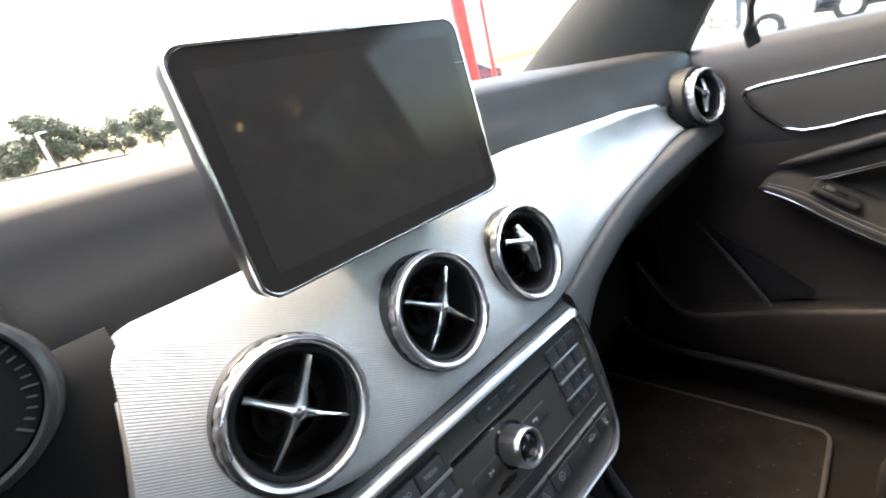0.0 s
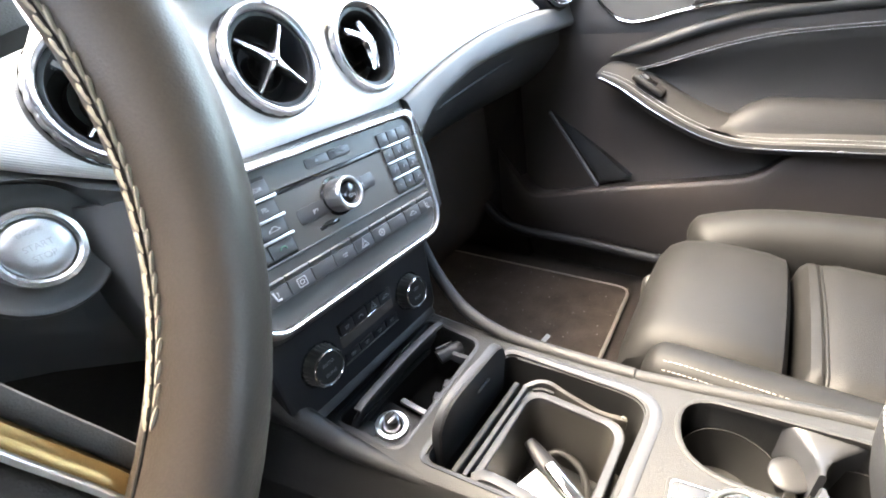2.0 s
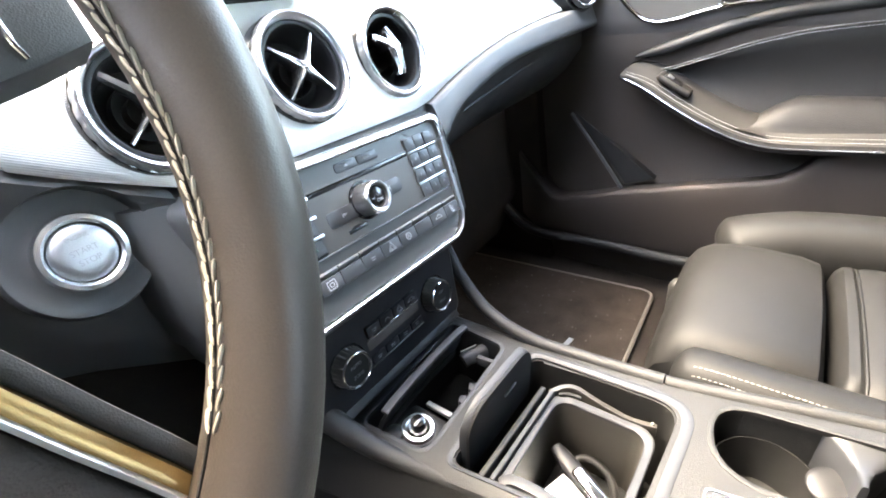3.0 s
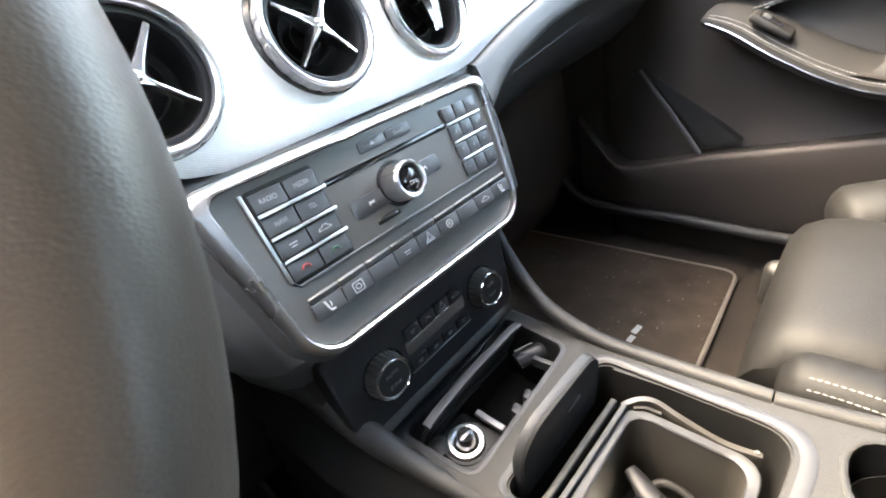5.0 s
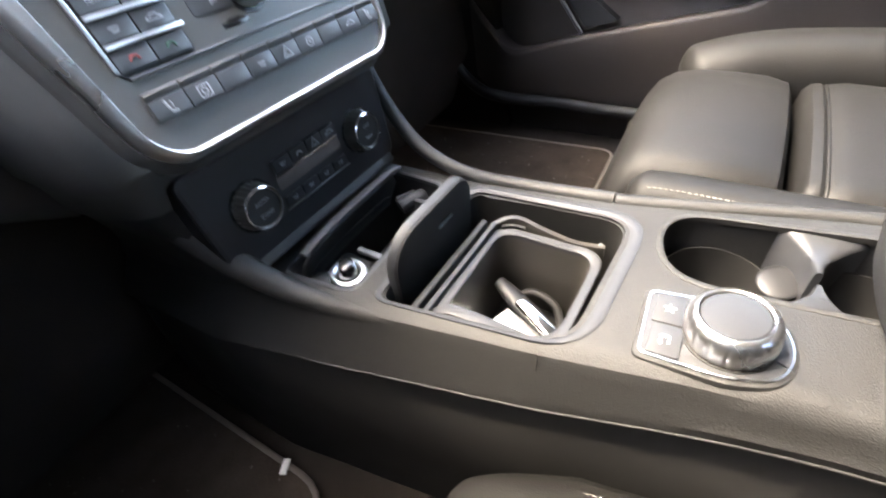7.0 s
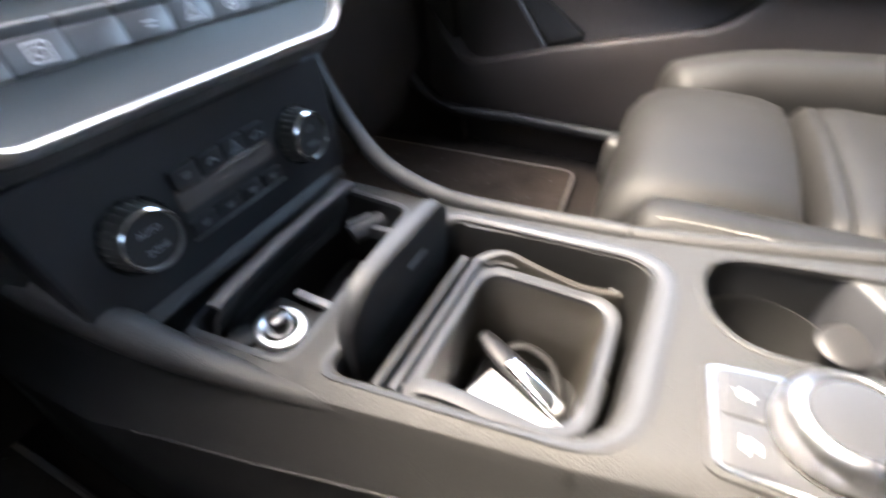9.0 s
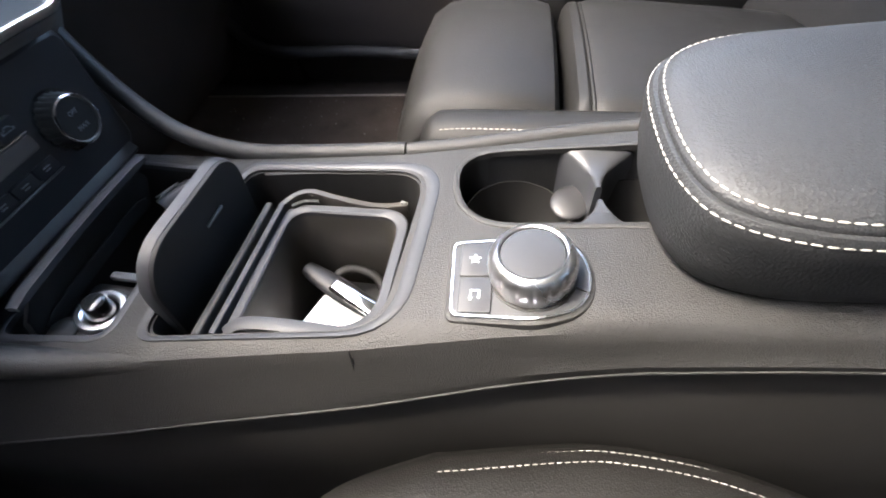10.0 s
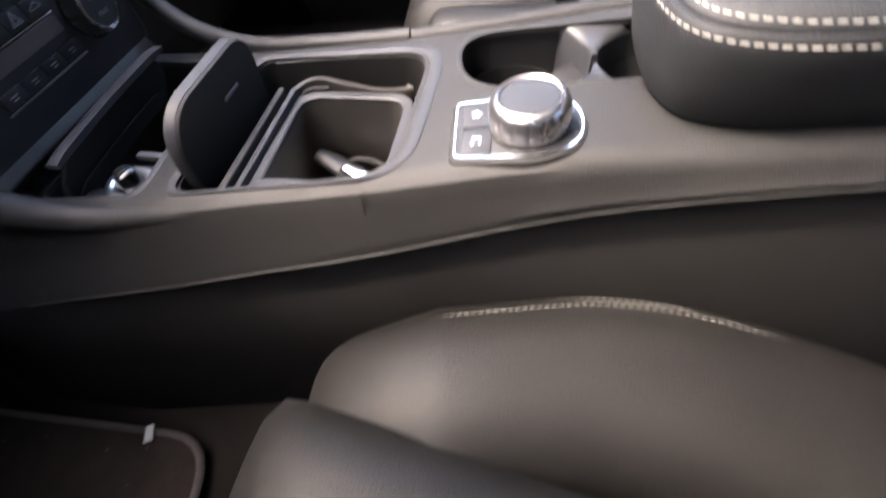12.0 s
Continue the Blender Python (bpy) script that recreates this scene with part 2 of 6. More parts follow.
def ring(outer, inner, lo, hi, bev, m=None):
    """A frame between two outlines of equal count, with a rounded crest."""
    mid = [((a[0] + b[0]) / 2, (a[1] + b[1]) / 2) for a, b in zip(outer, inner)]
    rows = [[Vector((x, y, lo)) for x, y in outer], [Vector((x, y, hi - bev)) for x, y in outer],
            [Vector((x * 0.6 + mx * 0.4, y * 0.6 + my * 0.4, hi)) for (x, y), (mx, my) in zip(outer, mid)],
            [Vector((x * 0.6 + mx * 0.4, y * 0.6 + my * 0.4, hi)) for (x, y), (mx, my) in zip(inner, mid)],
            [Vector((x, y, hi - bev)) for x, y in inner], [Vector((x, y, lo)) for x, y in inner]]
    bm = loft(rows, wrap=True)
    if m is not None:
        bm.transform(m)
    return bm


def lathe(profile, n=40, m=None, wrap=False):
    """Turns a profile of (radius, height) about the z axis."""
    rows = []
    for i in range(n):
        a = 2 * math.pi * i / n
        rows.append([Vector((r * math.cos(a), r * math.sin(a), z)) for r, z in profile])
    bm = bmesh.new()
    vs = [[bm.verts.new(p) for p in r] for r in rows]
    k = len(profile)
    for i in range(n):
        a, b = vs[i], vs[(i + 1) % n]
        for j in range(k if wrap else k - 1):
            q = (j + 1) % k
            bm.faces.new((a[j], b[j], b[q], a[q]))
    bmesh.ops.remove_doubles(bm, verts=bm.verts, dist=1e-6)
    if m is not None:
        bm.transform(m)
    return bm


def rbox(sx, sy, sz, bev, m=None, seg=3):
    bm = bmesh.new()
    bmesh.ops.create_cube(bm, size=1.0)
    for v in bm.verts:
        v.co = Vector((v.co.x * sx, v.co.y * sy, v.co.z * sz))
    bmesh.ops.bevel(bm, geom=bm.edges[:], offset=bev, segments=seg, profile=0.5, affect="EDGES")
    if m is not None:
        bm.transform(m)
    return bm


def sweep(path, section, up=(0, 0, 1), closed_path=False, size=None, bm=None):
    """Carries a 2D section (side, up) along a path; size(s) scales it on the way."""
    n = len(path)
    rows = []
    for i, p in enumerate(path):
        a = path[(i - 1) % n] if closed_path else path[max(i - 1, 0)]
        b = path[(i + 1) % n] if closed_path else path[min(i + 1, n - 1)]
        t = (Vector(b) - Vector(a)).normalized()
        side = t.cross(Vector(up)).normalized()
        v = side.cross(t).normalized()
        k = size(i / max(n - 1, 1)) if size else 1.0
        rows.append([Vector(p) + side * (x * k) + v * (y * k) for x, y in section])
    return loft(rows, wrap=closed_path, bm=bm)


def circle(r, n=10, sy=1.0):
    return [(r * math.cos(2 * math.pi * i / n), r * sy * math.sin(2 * math.pi * i / n)) for i in range(n)]


def tube(path, r, n=10, **k):
    return sweep(path, circle(r, n), **k)


def stitches(path, step, length, r, bm=None, lean=0.0, up=(0, 0, 1)):
    """A row of short raised threads along a path."""
    bm = bm or bmesh.new()
    pts = [Vector(p) for p in path]
    dist, nxt = 0.0, step / 2
    for a, b in zip(pts, pts[1:]):
        d = (b - a).length
        while d and nxt <= dist + d:
            p = a + (b - a) * ((nxt - dist) / d)
            t = (b - a).normalized()
            if lean:
                t = (t + t.cross(Vector(up)).normalized() * lean).normalized()
            s = t.orthogonal().normalized()
            q = t.cross(s)
            rows = []
            for f, k in ((-0.5, 0.35), (-0.28, 1), (0.28, 1), (0.5, 0.35)):
                rows.append([p + t * (f * length) + (s * math.cos(w) + q * math.sin(w)) * (r * k) for w in [i * math.pi / 3 for i in range(6)]])
            loft(rows, bm=bm)
            nxt += step
        dist += d
    return bm


def basis(o, u, v):
    """Local axes: u to the side, v up the face, third axis out of the face."""
    u, v = Vector(u).normalized(), Vector(v).normalized()
    n = u.cross(v).normalized()
    v = n.cross(u)
    return Matrix(((u.x, v.x, n.x, o[0]), (u.y, v.y, n.y, o[1]), (u.z, v.z, n.z, o[2]), (0, 0, 0, 1)))


def lettering(text, size, m, material, parent, name="lettering", squeeze=1.0):
    cu = bpy.data.curves.new(name, "FONT")
    cu.body, cu.size, cu.align_x, cu.align_y, cu.extrude = text, size, "CENTER", "CENTER", 0.00008
    tmp = new("tmp_text", cu)
    me = bpy.data.meshes.new_from_object(tmp.evaluated_get(bpy.context.evaluated_depsgraph_get()))
    bpy.data.objects.remove(tmp)
    bpy.data.curves.remove(cu)
    bm = bmesh.new()
    bm.from_mesh(me)
    bpy.data.meshes.remove(me)
    bm.transform(m @ Matrix.Diagonal((squeeze, 1, 1, 1)))
    return part(name, bm, material, parent)


def cut(bm, cutters):
    """The mesh less the cutters."""
    me = bpy.data.meshes.new("raw")
    bmesh.ops.recalc_face_normals(bm, faces=bm.faces)
    bm.to_mesh(me)
    bm.free()
    ob = new("raw", me)
    obs = []
    for c in cutters:
        bmesh.ops.recalc_face_normals(c, faces=c.faces)
        cm = bpy.data.meshes.new("cutter")
        c.to_mesh(cm)
        c.free()
        co = new("cutter", cm)
        obs.append(co)
        md = ob.modifiers.new("cut", "BOOLEAN")
        md.operation, md.object, md.solver = "DIFFERENCE", co, "EXACT"
    done = bpy.data.meshes.new_from_object(ob.evaluated_get(bpy.context.evaluated_depsgraph_get()))
    out = bmesh.new()
    out.from_mesh(done)
    for o in [ob] + obs:
        md = o.data
        bpy.data.objects.remove(o)
        bpy.data.meshes.remove(md)
    bpy.data.meshes.remove(done)
    return out


# ---- the cabin shell ----
def slab(name, outline, lo, hi, material, label, axis="z", category="wall", bev=0.004):
    """A thick plate on an outline; axis x: outline is (y, z) and lo, hi are x."""
    bm = prism(outline, lo, hi)
    if axis == "x":
        bm.transform(Matrix(((0, 0, 1, 0), (1, 0, 0, 0), (0, 1, 0, 0), (0, 0, 0, 1))))
    ob = part(name, bm, material)
    return tagged(ob, label, category, kind="structure")


slab("floor", [(-0.78, -1.0), (0.78, -1.0), (0.78, 1.25), (-0.78, 1.25)], 0.27, 0.315, CARPET, "black carpeted car floor with dust and lint", category="floor")
# tunnel and front bulkhead
bm = loft([[Vector((x, y, z)) for y, z in ((1.0, 0.31), (0.86, 0.36), (0.80, 0.5), (0.84, 0.86), (1.2, 0.9), (1.2, 0.31))] for x in (-0.72, 0.72)])
tagged(part("wall_front", bm, CARPET), "black carpeted bulkhead at the end of the footwells", "wall", kind="structure")
slab("wall_rear", [(-0.76, 0.3), (0.76, 0.3), (0.76, 1.12), (-0.76, 1.12)], 0, 0.05, MATT, "dark rear wall of the cabin", category="wall").matrix_world = pose(0, -0.95, 0, 90)
bm = loft([[Vector((x, y, z + t)) for x in (-0.70, -0.4, 0, 0.4, 0.70)] + [Vector((x, y, z + t + 0.03)) for x in (0.70, 0.4, 0, -0.4, -0.70)] for y, z, t in ((0.42, 1.405, 0), (0.2, 1.43, 0), (-0.3, 1.425, 0), (-0.7, 1.385, 0), (-1.0, 1.33, 0))])
tagged(part("ceiling", bm, HEADLINER), "grey cloth headliner of the car roof", "ceiling", kind="structure")


def pillar(name, path, w, d):
    bm = sweep(spl(path, 8), rrect(w, d, min(w, d) * 0.35, 4))
    return tagged(part(name, bm, HARD), "dark plastic clad windscreen pillar", "pillar", kind="structure")


rows = []
for f in [i / 10 for i in range(11)]:
    yb, zb = 0.668 - 0.30 * f ** 1.1, 1.0 + 0.42 * f
    ya, za = 1.02 - 0.62 * f, 1.02 + 0.415 * f
    x = 0.705 - 0.06 * f
    ym, zm = (ya + yb) / 2, (za + zb) / 2
    rows.append([Vector(p) for p in ((x - 0.012, ya - 0.012, za), (x - 0.024, ya * 0.7 + yb * 0.3, za * 0.7 + zb * 0.3), (x - 0.026, ym, zm), (x - 0.02, ya * 0.25 + yb * 0.75, za * 0.25 + zb * 0.75), (x - 0.006, yb + 0.004, zb),
                                     (x + 0.012, yb, zb), (x + 0.05, ym, zm), (x + 0.02, ya, za + 0.006), (x - 0.004, ya + 0.004, za + 0.006))])
tagged(part("pillar_1", loft(rows), PAD, None, "", 60), "broad dark plastic windscreen pillar", "pillar", kind="structure")
pillar("pillar_2", [(-0.75, 0.80, 0.98), (-0.72, 0.68, 1.12), (-0.66, 0.50, 1.28), (-0.62, 0.34, 1.42)], 0.07, 0.06)
pillar("pillar_3", [(0.74, -0.22, 0.3), (0.74, -0.22, 1.0), (0.67, -0.26, 1.42)], 0.14, 0.06)
pillar("pillar_4", [(-0.74, -0.22, 0.3), (-0.74, -0.22, 1.0), (-0.67, -0.26, 1.42)], 0.14, 0.06)
slab("door_2", [(0.9, 0.30), (0.9, 1.0), (0.5, 1.03), (-0.98, 1.07), (-0.98, 0.30)], -0.80, -0.74, HARD, "dark inner side of the driver's door", "x", "door")
for sx, nm in ((-1, "rail_1"), (1, "rail_2")):
    bm = sweep(spl([(sx * 0.665, 0.40, 1.40), (sx * 0.69, 0.15, 1.405), (sx * 0.695, -0.35, 1.395), (sx * 0.69, -0.75, 1.345), (sx * 0.67, -1.0, 1.29)], 6), rrect(0.05, 0.075, 0.02, 4))
    tagged(part(nm, bm, HEADLINER), "grey cloth-covered roof rail above the side windows", "roof rail", kind="structure")
    bm = loft([[Vector((sx * x, y, z)) for y, z in ((-0.28, 1.02), (-0.30, 1.385), (-0.96, 1.30), (-0.96, 1.06))] for x in (0.715, 0.719)])
    pn = part("window_rear_%d" % (1 if sx < 0 else 2), bm, SHADED)
    tagged(pn, "tinted rear side window", "window", kind="structure")
slab("wall_side", [(-0.42, 0.30), (-0.42, 1.05), (-0.98, 1.07), (-0.98, 0.30)], 0.745, 0.80, HARD, "dark rear side panel", "x")

# the driver's window is out of view; its tint only dims that side
for nm, pts, gl, lab in (("window_driver", ((-0.745, 0.72, 1.0), (-0.735, 0.62, 1.13), (-0.69, 0.40, 1.40), (-0.69, -0.2, 1.41), (-0.745, -0.2, 1.03)), DIMGLASS, "unseen driver's window, darkened to cut the light from that side"),
                         ("window_back", ((-0.72, -0.955, 1.12), (0.72, -0.955, 1.12), (0.68, -0.985, 1.33), (-0.68, -0.985, 1.33)), REARGLASS, "tinted rear window")):
    off = Vector((0.004, 0, 0)) if nm == "window_driver" else Vector((0, 0.004, 0))
    pn = part(nm, loft([[Vector(p) for p in pts], [Vector(p) + off for p in pts]]), gl)
    pn.visible_shadow = True
    tagged(pn, lab, "window", kind="structure")

# windscreen: one curved sheet
rows = []
for i in range(13):
    u = -1 + i / 6
    rows.append([Vector((u * (0.735 - 0.085 * s), 1.22 - 0.12 * u * u - s * 0.82 + 0.03 * s * u * u, 1.015 + s * 0.43 - 0.02 * u * u)) for s in (0, 0.25, 0.5, 0.75, 1)])
w = part("window_1", loft(rows, closed=False), GLASS)
tagged(w, "clear curved windscreen above the dashboard", "window", kind="structure")

# ---- dashboard ----
CREST = [(-0.75, 1.085), (-0.2, 1.086), (0.0, 1.078), (0.24, 1.071), (0.45, 1.058), (0.62, 1.044), (0.72, 1.036)]
TRIM_TOP = [(-0.75, 1.0), (0.2, 0.996), (0.45, 0.978), (0.62, 0.958), (0.75, 0.95)]
TRIM_BOT = [(-0.23, 0.9265), (-0.2046, 0.9125), (-0.1855, 0.902), (-0.1625, 0.8905), (-0.1387, 0.8795), (-0.12, 0.8715), (-0.10, 0.867), (0.12, 0.8645), (0.145, 0.867), (0.17, 0.873), (0.20, 0.880), (0.25, 0.8895), (0.30, 0.8975), (0.36, 0.905), (0.42, 0.909), (0.50, 0.9115), (0.58, 0.913), (0.70, 0.915)]


def trim_y(z):
    return 0.592 + (z - 0.866) * 0.485


dash = thing("dashboard", "black soft-touch car dashboard with a silver trim panel", "dashboard")
rows = []
for i in range(45):
    x = -0.73 + 1.425 * i / 44
    c, t = lerp_table(CREST, x), lerp_table(TRIM_TOP, x)
    e = 0.055 * max(0.0, min(1.0, (x - 0.46) / 0.2)) ** 1.5
    rows.append([Vector((x, y, z)) for y, z in ((1.16, c - 0.05), (1.05, c - 0.014), (0.92, c - 0.003), (0.82, c), (0.77 - e, c - 0.004), (0.728 - e, c - 0.0105), (0.716 - e, c - 0.0145), (0.709 - e, c - 0.021),
                (0.702 - e, c - 0.040), (0.688 - e, t + 0.022), (0.676 - e, t + 0.004), (0.674 - e, t - 0.006), (0.70, t - 0.02), (0.80, t - 0.08), (1.16, t - 0.1))])
part("upper_pad", loft(rows), PAD, dash, "black grained soft pad", 50)

# the silver trim: a gently hollowed sheet with a lip, cut at a slant on its left
rows_f, rows_b = [], []
for i in range(81):
    s = i / 80
    col, colb = [], []
    for j in range(25):
        v = (j / 24) ** 1.25
        left = -0.178 - 0.028 * v + 0.004 * max(0.0, (v - 0.90) / 0.10) ** 2 + 0.014 * (1 - math.sqrt(1 - max(0.0, (0.12 - v) / 0.12) ** 2))
        x = left + s * (0.595 - left)
        if s > 0.9:
            x -= (s - 0.9) * 0.05 * (1 - v)
        t, b = lerp_table(TRIM_TOP, x) - 0.001, lerp_table(TRIM_BOT, x)
        z = t + (b - t) * v
        y = trim_y(z) + 0.014 * max(0.0, min(1.0, (x - 0.40) / 0.15)) + math.sin(math.pi * v) * (-0.0085 + 0.0205 * min(1, max(0, (x - 0.14) / 0.2)))
        lip = 0.004 * max(0, 1 - min(v, 1 - v) * 14)
        col.append(Vector((x, y + lip, z)))
        colb.append(Vector((x, y + 0.02, z)))
    rows_f.append(col + colb[::-1])
VENTS = [(-0.1195, 0.606, 0.928, 0, 17), (-0.001, 0.605, 0.928, 0, 17), (0.1115, 0.6075, 0.9215, 0, 17), (0.632, 0.612, 0.955, -14, 10)]


def vent_pose(x, y, z, side=0, tilt=17):
    return Matrix.Translation((x, y, z)) @ pose(0, 0, 0, 90 - tilt, 0, side)


holes = [lathe([(0, -0.08), (0.0422, -0.08), (0.0422, 0.03), (0, 0.03)], 40, vent_pose(*v)) for v in VENTS[:3]]
part("trim_panel", cut(loft(rows_f), holes), ALU, dash, "silver ribbed aluminium trim panel", 50)

# lower dash on the passenger side: a soft grey face that rolls under, and the darker glove box behind it
rows, box_rows = [], []
DROP = [(0.142, 0.047), (0.172, 0.039), (0.20, 0.0355), (0.30, 0.034), (0.39, 0.037), (0.70, 0.041)]
for i in range(48):
    x = 0.142 + 0.565 * i / 47
    b, d = lerp_table(TRIM_BOT, x), lerp_table(DROP, x)
    y = trim_y(b)
    rows.append([Vector((x, y + dy, b - dz)) for dy, dz in ((0.004, 0.0015), (-0.0015, 0.0030), (-0.0040, 0.0070), (-0.45 * (d - 0.018), d - 0.018), (-0.45 * (d - 0.011) + 0.0004, d - 0.011), (-0.45 * d + 0.0060, d - 0.0055),
                (-0.45 * d + 0.0105, d - 0.0020), (-0.45 * d + 0.0165, d), (0.05, d + 0.001), (0.26, d + 0.001), (0.26, 0.01))])
    k = min(1, (x - 0.142) / 0.14)
    box_rows.append([Vector((x, y + dy, b - d - dz)) for dy, dz in ((0.004 + 0.012 * k, -0.004), (0.006 + 0.012 * k, 0.010), (0.020, 0.035), (0.055, 0.080), (0.10, 0.115), (0.25, 0.125), (0.25, -0.004))])
part("lower_panel", loft(rows), SOFT, dash, "soft grey lower dash under the trim", 60)
part("glovebox", loft(box_rows), HARD, dash, "dark glove box above the passenger footwell", 60)
bm = tube(spl([(0.20, 0.618, 0.826), (0.3, 0.626, 0.834), (0.45, 0.633, 0.846), (0.62, 0.640, 0.856)], 8), 0.0016, 6)
part("glovebox_seam", bm, MATT, dash)

# driver's side: knee panel with a round hollow for the start button
rows = []
for i in range(24):
    x = -0.72 + 0.585 * i / 23
    b = lerp_table([(-0.72, 0.93), (-0.23, 0.926), (-0.2046, 0.912), (-0.1625, 0.890), (-0.135, 0.876)], x)
    y = trim_y(b) + 0.002
    rows.append([Vector((x, yy, zz)) for yy, zz in ((y + 0.006, b - 0.001), (y, b - 0.006), (y + 0.005, b - 0.03), (y + 0.014, b - 0.07), (y + 0.03, b - 0.12), (y + 0.07, b - 0.18),
                (y + 0.13, b - 0.21), (y + 0.22, b - 0.21), (y + 0.22, b))])
START = basis((-0.1920, 0.611, 0.8565), (1, 0.03, 0.0), (0, 0.30, 0.95)) @ Matrix.Scale(1.14, 4)
part("knee_panel", cut(loft(rows), [lathe([(0, -0.03), (0.0345, -0.03), (0.0345, 0.03), (0, 0.03)], 48, START)]), SOFT, dash, "black lower panel on the driver's side", 60)
rows = []
for i in range(12):
    x = -0.72 + 0.546 * i / 11
    rows.append([Vector((x, yy, zz)) for yy, zz in ((0.674, 1.0), (0.66, 0.985), (0.648, 0.95), (0.636, 0.925), (0.70, 0.92), (0.75, 1.0))])
part("cluster_surround", loft(rows), MATT, dash)
# cowl over the gauges
rows = []
for i in range(21):
    a = math.pi * i / 20
    cx, cz = -0.37 - 0.165 * math.cos(a), 1.0 + 0.10 * math.sin(a) ** 0.7
    rows.append([Vector((cx, y, cz + dz)) for y, dz in ((0.65, 0.0), (0.645, 0.008), (0.66, 0.014), (0.74, 0.012), (0.78, 0.0), (0.67, -0.006))])
part("gauge_cowl", loft(rows), HARD, dash, "hooded cowl over the gauges", 60)

# ---- gauges ----
def gauge(cx, label):
    g = thing("gauge", label, "gauge", "instrument gauges", at=(cx, 0.638, 1.006))
    m = basis((cx, 0.638, 1.006), (1, 0, 0), (0, 0.3, 0.95))
    part("dial", lathe([(0, 0.002), (0.034, 0.002), (0.0365, 0.0), (0.0365, -0.02), (0, -0.02)], 48, m), MATT, g)
    part("bezel", lathe([(0.0355, 0), (0.0355, 0.008), (0.0372, 0.0105), (0.040, 0.009), (0.0408, 0), (0.0408, -0.03), (0.0355, -0.03)], 56, m, True), KEYCAP, g, "thin dark gloss bezel")
    for i in range(33):
        a = radians(225 - 270 * i / 32)
        part("scale_mark", rbox(0.006 if i % 4 == 0 else 0.0035, 0.0009, 0.0006, 0.0001, m @ pose(0.031 * math.cos(a), 0.031 * math.sin(a), 0.0026, 0, 0, math.degrees(a)), 1), FAINT, g)
    part("needle", rbox(0.028, 0.0018, 0.002, 0.0006, m @ pose(-0.009, -0.009, 0.006, 0, 0, 225), 1), REDP, g)
    part("hub", lathe([(0, 0.01), (0.007, 0.009), (0.009, 0.003), (0.009, 0)], 24, m), MATT, g)
    return g


gauge(-0.238, "round dark instrument gauge in a dark gloss bezel")
gauge(-0.47, "round dark instrument gauge beside the other one")

# ---- air vents ----


def vent(m, label, turns=(46, 134, 226, 314), fats=(1.2, 1.2, 1.0, 1.0), reach=(0.0345, 0.0345, 0.0345, 0.0345), hub=(0.0, 0.0, 0.0), swing=0.0):
    """A turbine-style outlet: collar, satin ring, notched edge, cup, nozzle rings and a four-armed deflector that may be swung aside."""
    v = thing("air_vent", label, "air vent", "dashboard air vents")
    m = m @ Matrix.Scale(0.91, 4)
    part("collar", lathe([(0.0425, -0.03), (0.0490, -0.03), (0.0490, -0.0040), (0.0482, -0.0015), (0.0425, -0.001)], 72, m, True), GLOSSY, v)
    part("chrome_ring", lathe([(0.0402, -0.004), (0.0404, 0.0015), (0.0412, 0.0050), (0.0426, 0.0075), (0.0442, 0.0082), (0.0455, 0.0070), (0.0460, 0.004), (0.0460, -0.004)], 80, m, True), RINGMETAL, v, "satin chrome ring")
    part("inner_ring", lathe([(0.0352, -0.012), (0.0356, -0.0015), (0.0366, 0.0005), (0.0390, 0.0014), (0.0403, 0.0010), (0.0403, -0.012)], 72, m, True), KEYSHELL, v, "gloss black inner ring")
    rows = []
    for i in range(144):
        a = 2 * math.pi * i / 144
        d = -0.0007 if i % 6 < 2 else 0.0
        rows.append([m @ Vector((r * math.cos(a), r * math.sin(a), z)) for r, z in ((0.0455, -0.003), (0.0478 + d, -0.002), (0.0480 + d, 0.0025), (0.0472 + d, 0.0052), (0.0461, 0.0058), (0.0455, 0.005))])
    part("knurled_edge", loft(rows, wrap=True), BRUSHED, v, "notched chrome edge", 6)
    part("cup", lathe([(0, -0.036), (0.022, -0.036), (0.031, -0.030), (0.0345, -0.014), (0.0354, -0.004), (0.0402, -0.004), (0.0402, -0.04), (0, -0.04)], 56, m), MATT, v)
    for r in (0.0115, 0.0205):
        part("nozzle_ring", lathe([(r, -0.034), (r + 0.0012, -0.034), (r + 0.0012, -0.020), (r, -0.020)], 44, m, True), MATT, v)
    md = m @ pose(*hub, 0, swing, 0)
    for q, a in enumerate(turns):
        long, deep = reach[q], 0.013 if not swing else 0.018
        rows = []
        for s in range(11):
            f = s / 10
            r = 0.002 + f * (long - 0.002)
            w = (0.0016 + 0.0004 * (1 - f)) * fats[q] + 0.0040 * (1 - f) ** 5
            h = 0.0012 + 0.0040 * (1 - f) ** 0.8
            rows.append([Vector((r, y, z)) for y, z in ((-w * 0.7, -deep * (1 - 0.6 * f)), (-w, -0.001), (-w * 0.55, h * 0.85), (0, h), (w * 0.55, h * 0.85), (w, -0.001), (w * 0.7, -deep * (1 - 0.6 * f)))])
        bm = loft(rows)
        bm.transform(md @ pose(0, 0, 0, 0, 0, a))
        part("arm", bm, CHROME, v)
    part("boss", lathe([(0, 0.0062), (0.0026, 0.0058), (0.0046, 0.004), (0.0052, 0.0), (0.0054, -0.02), (0, -0.02)], 28, md), CHROME, v)
    return v


vent(vent_pose(*VENTS[0]), "round air vent with a four-armed silver deflector, in silver trim", (50, 133, 218, 320), (2.0, 2.0, 1.2, 1.0))
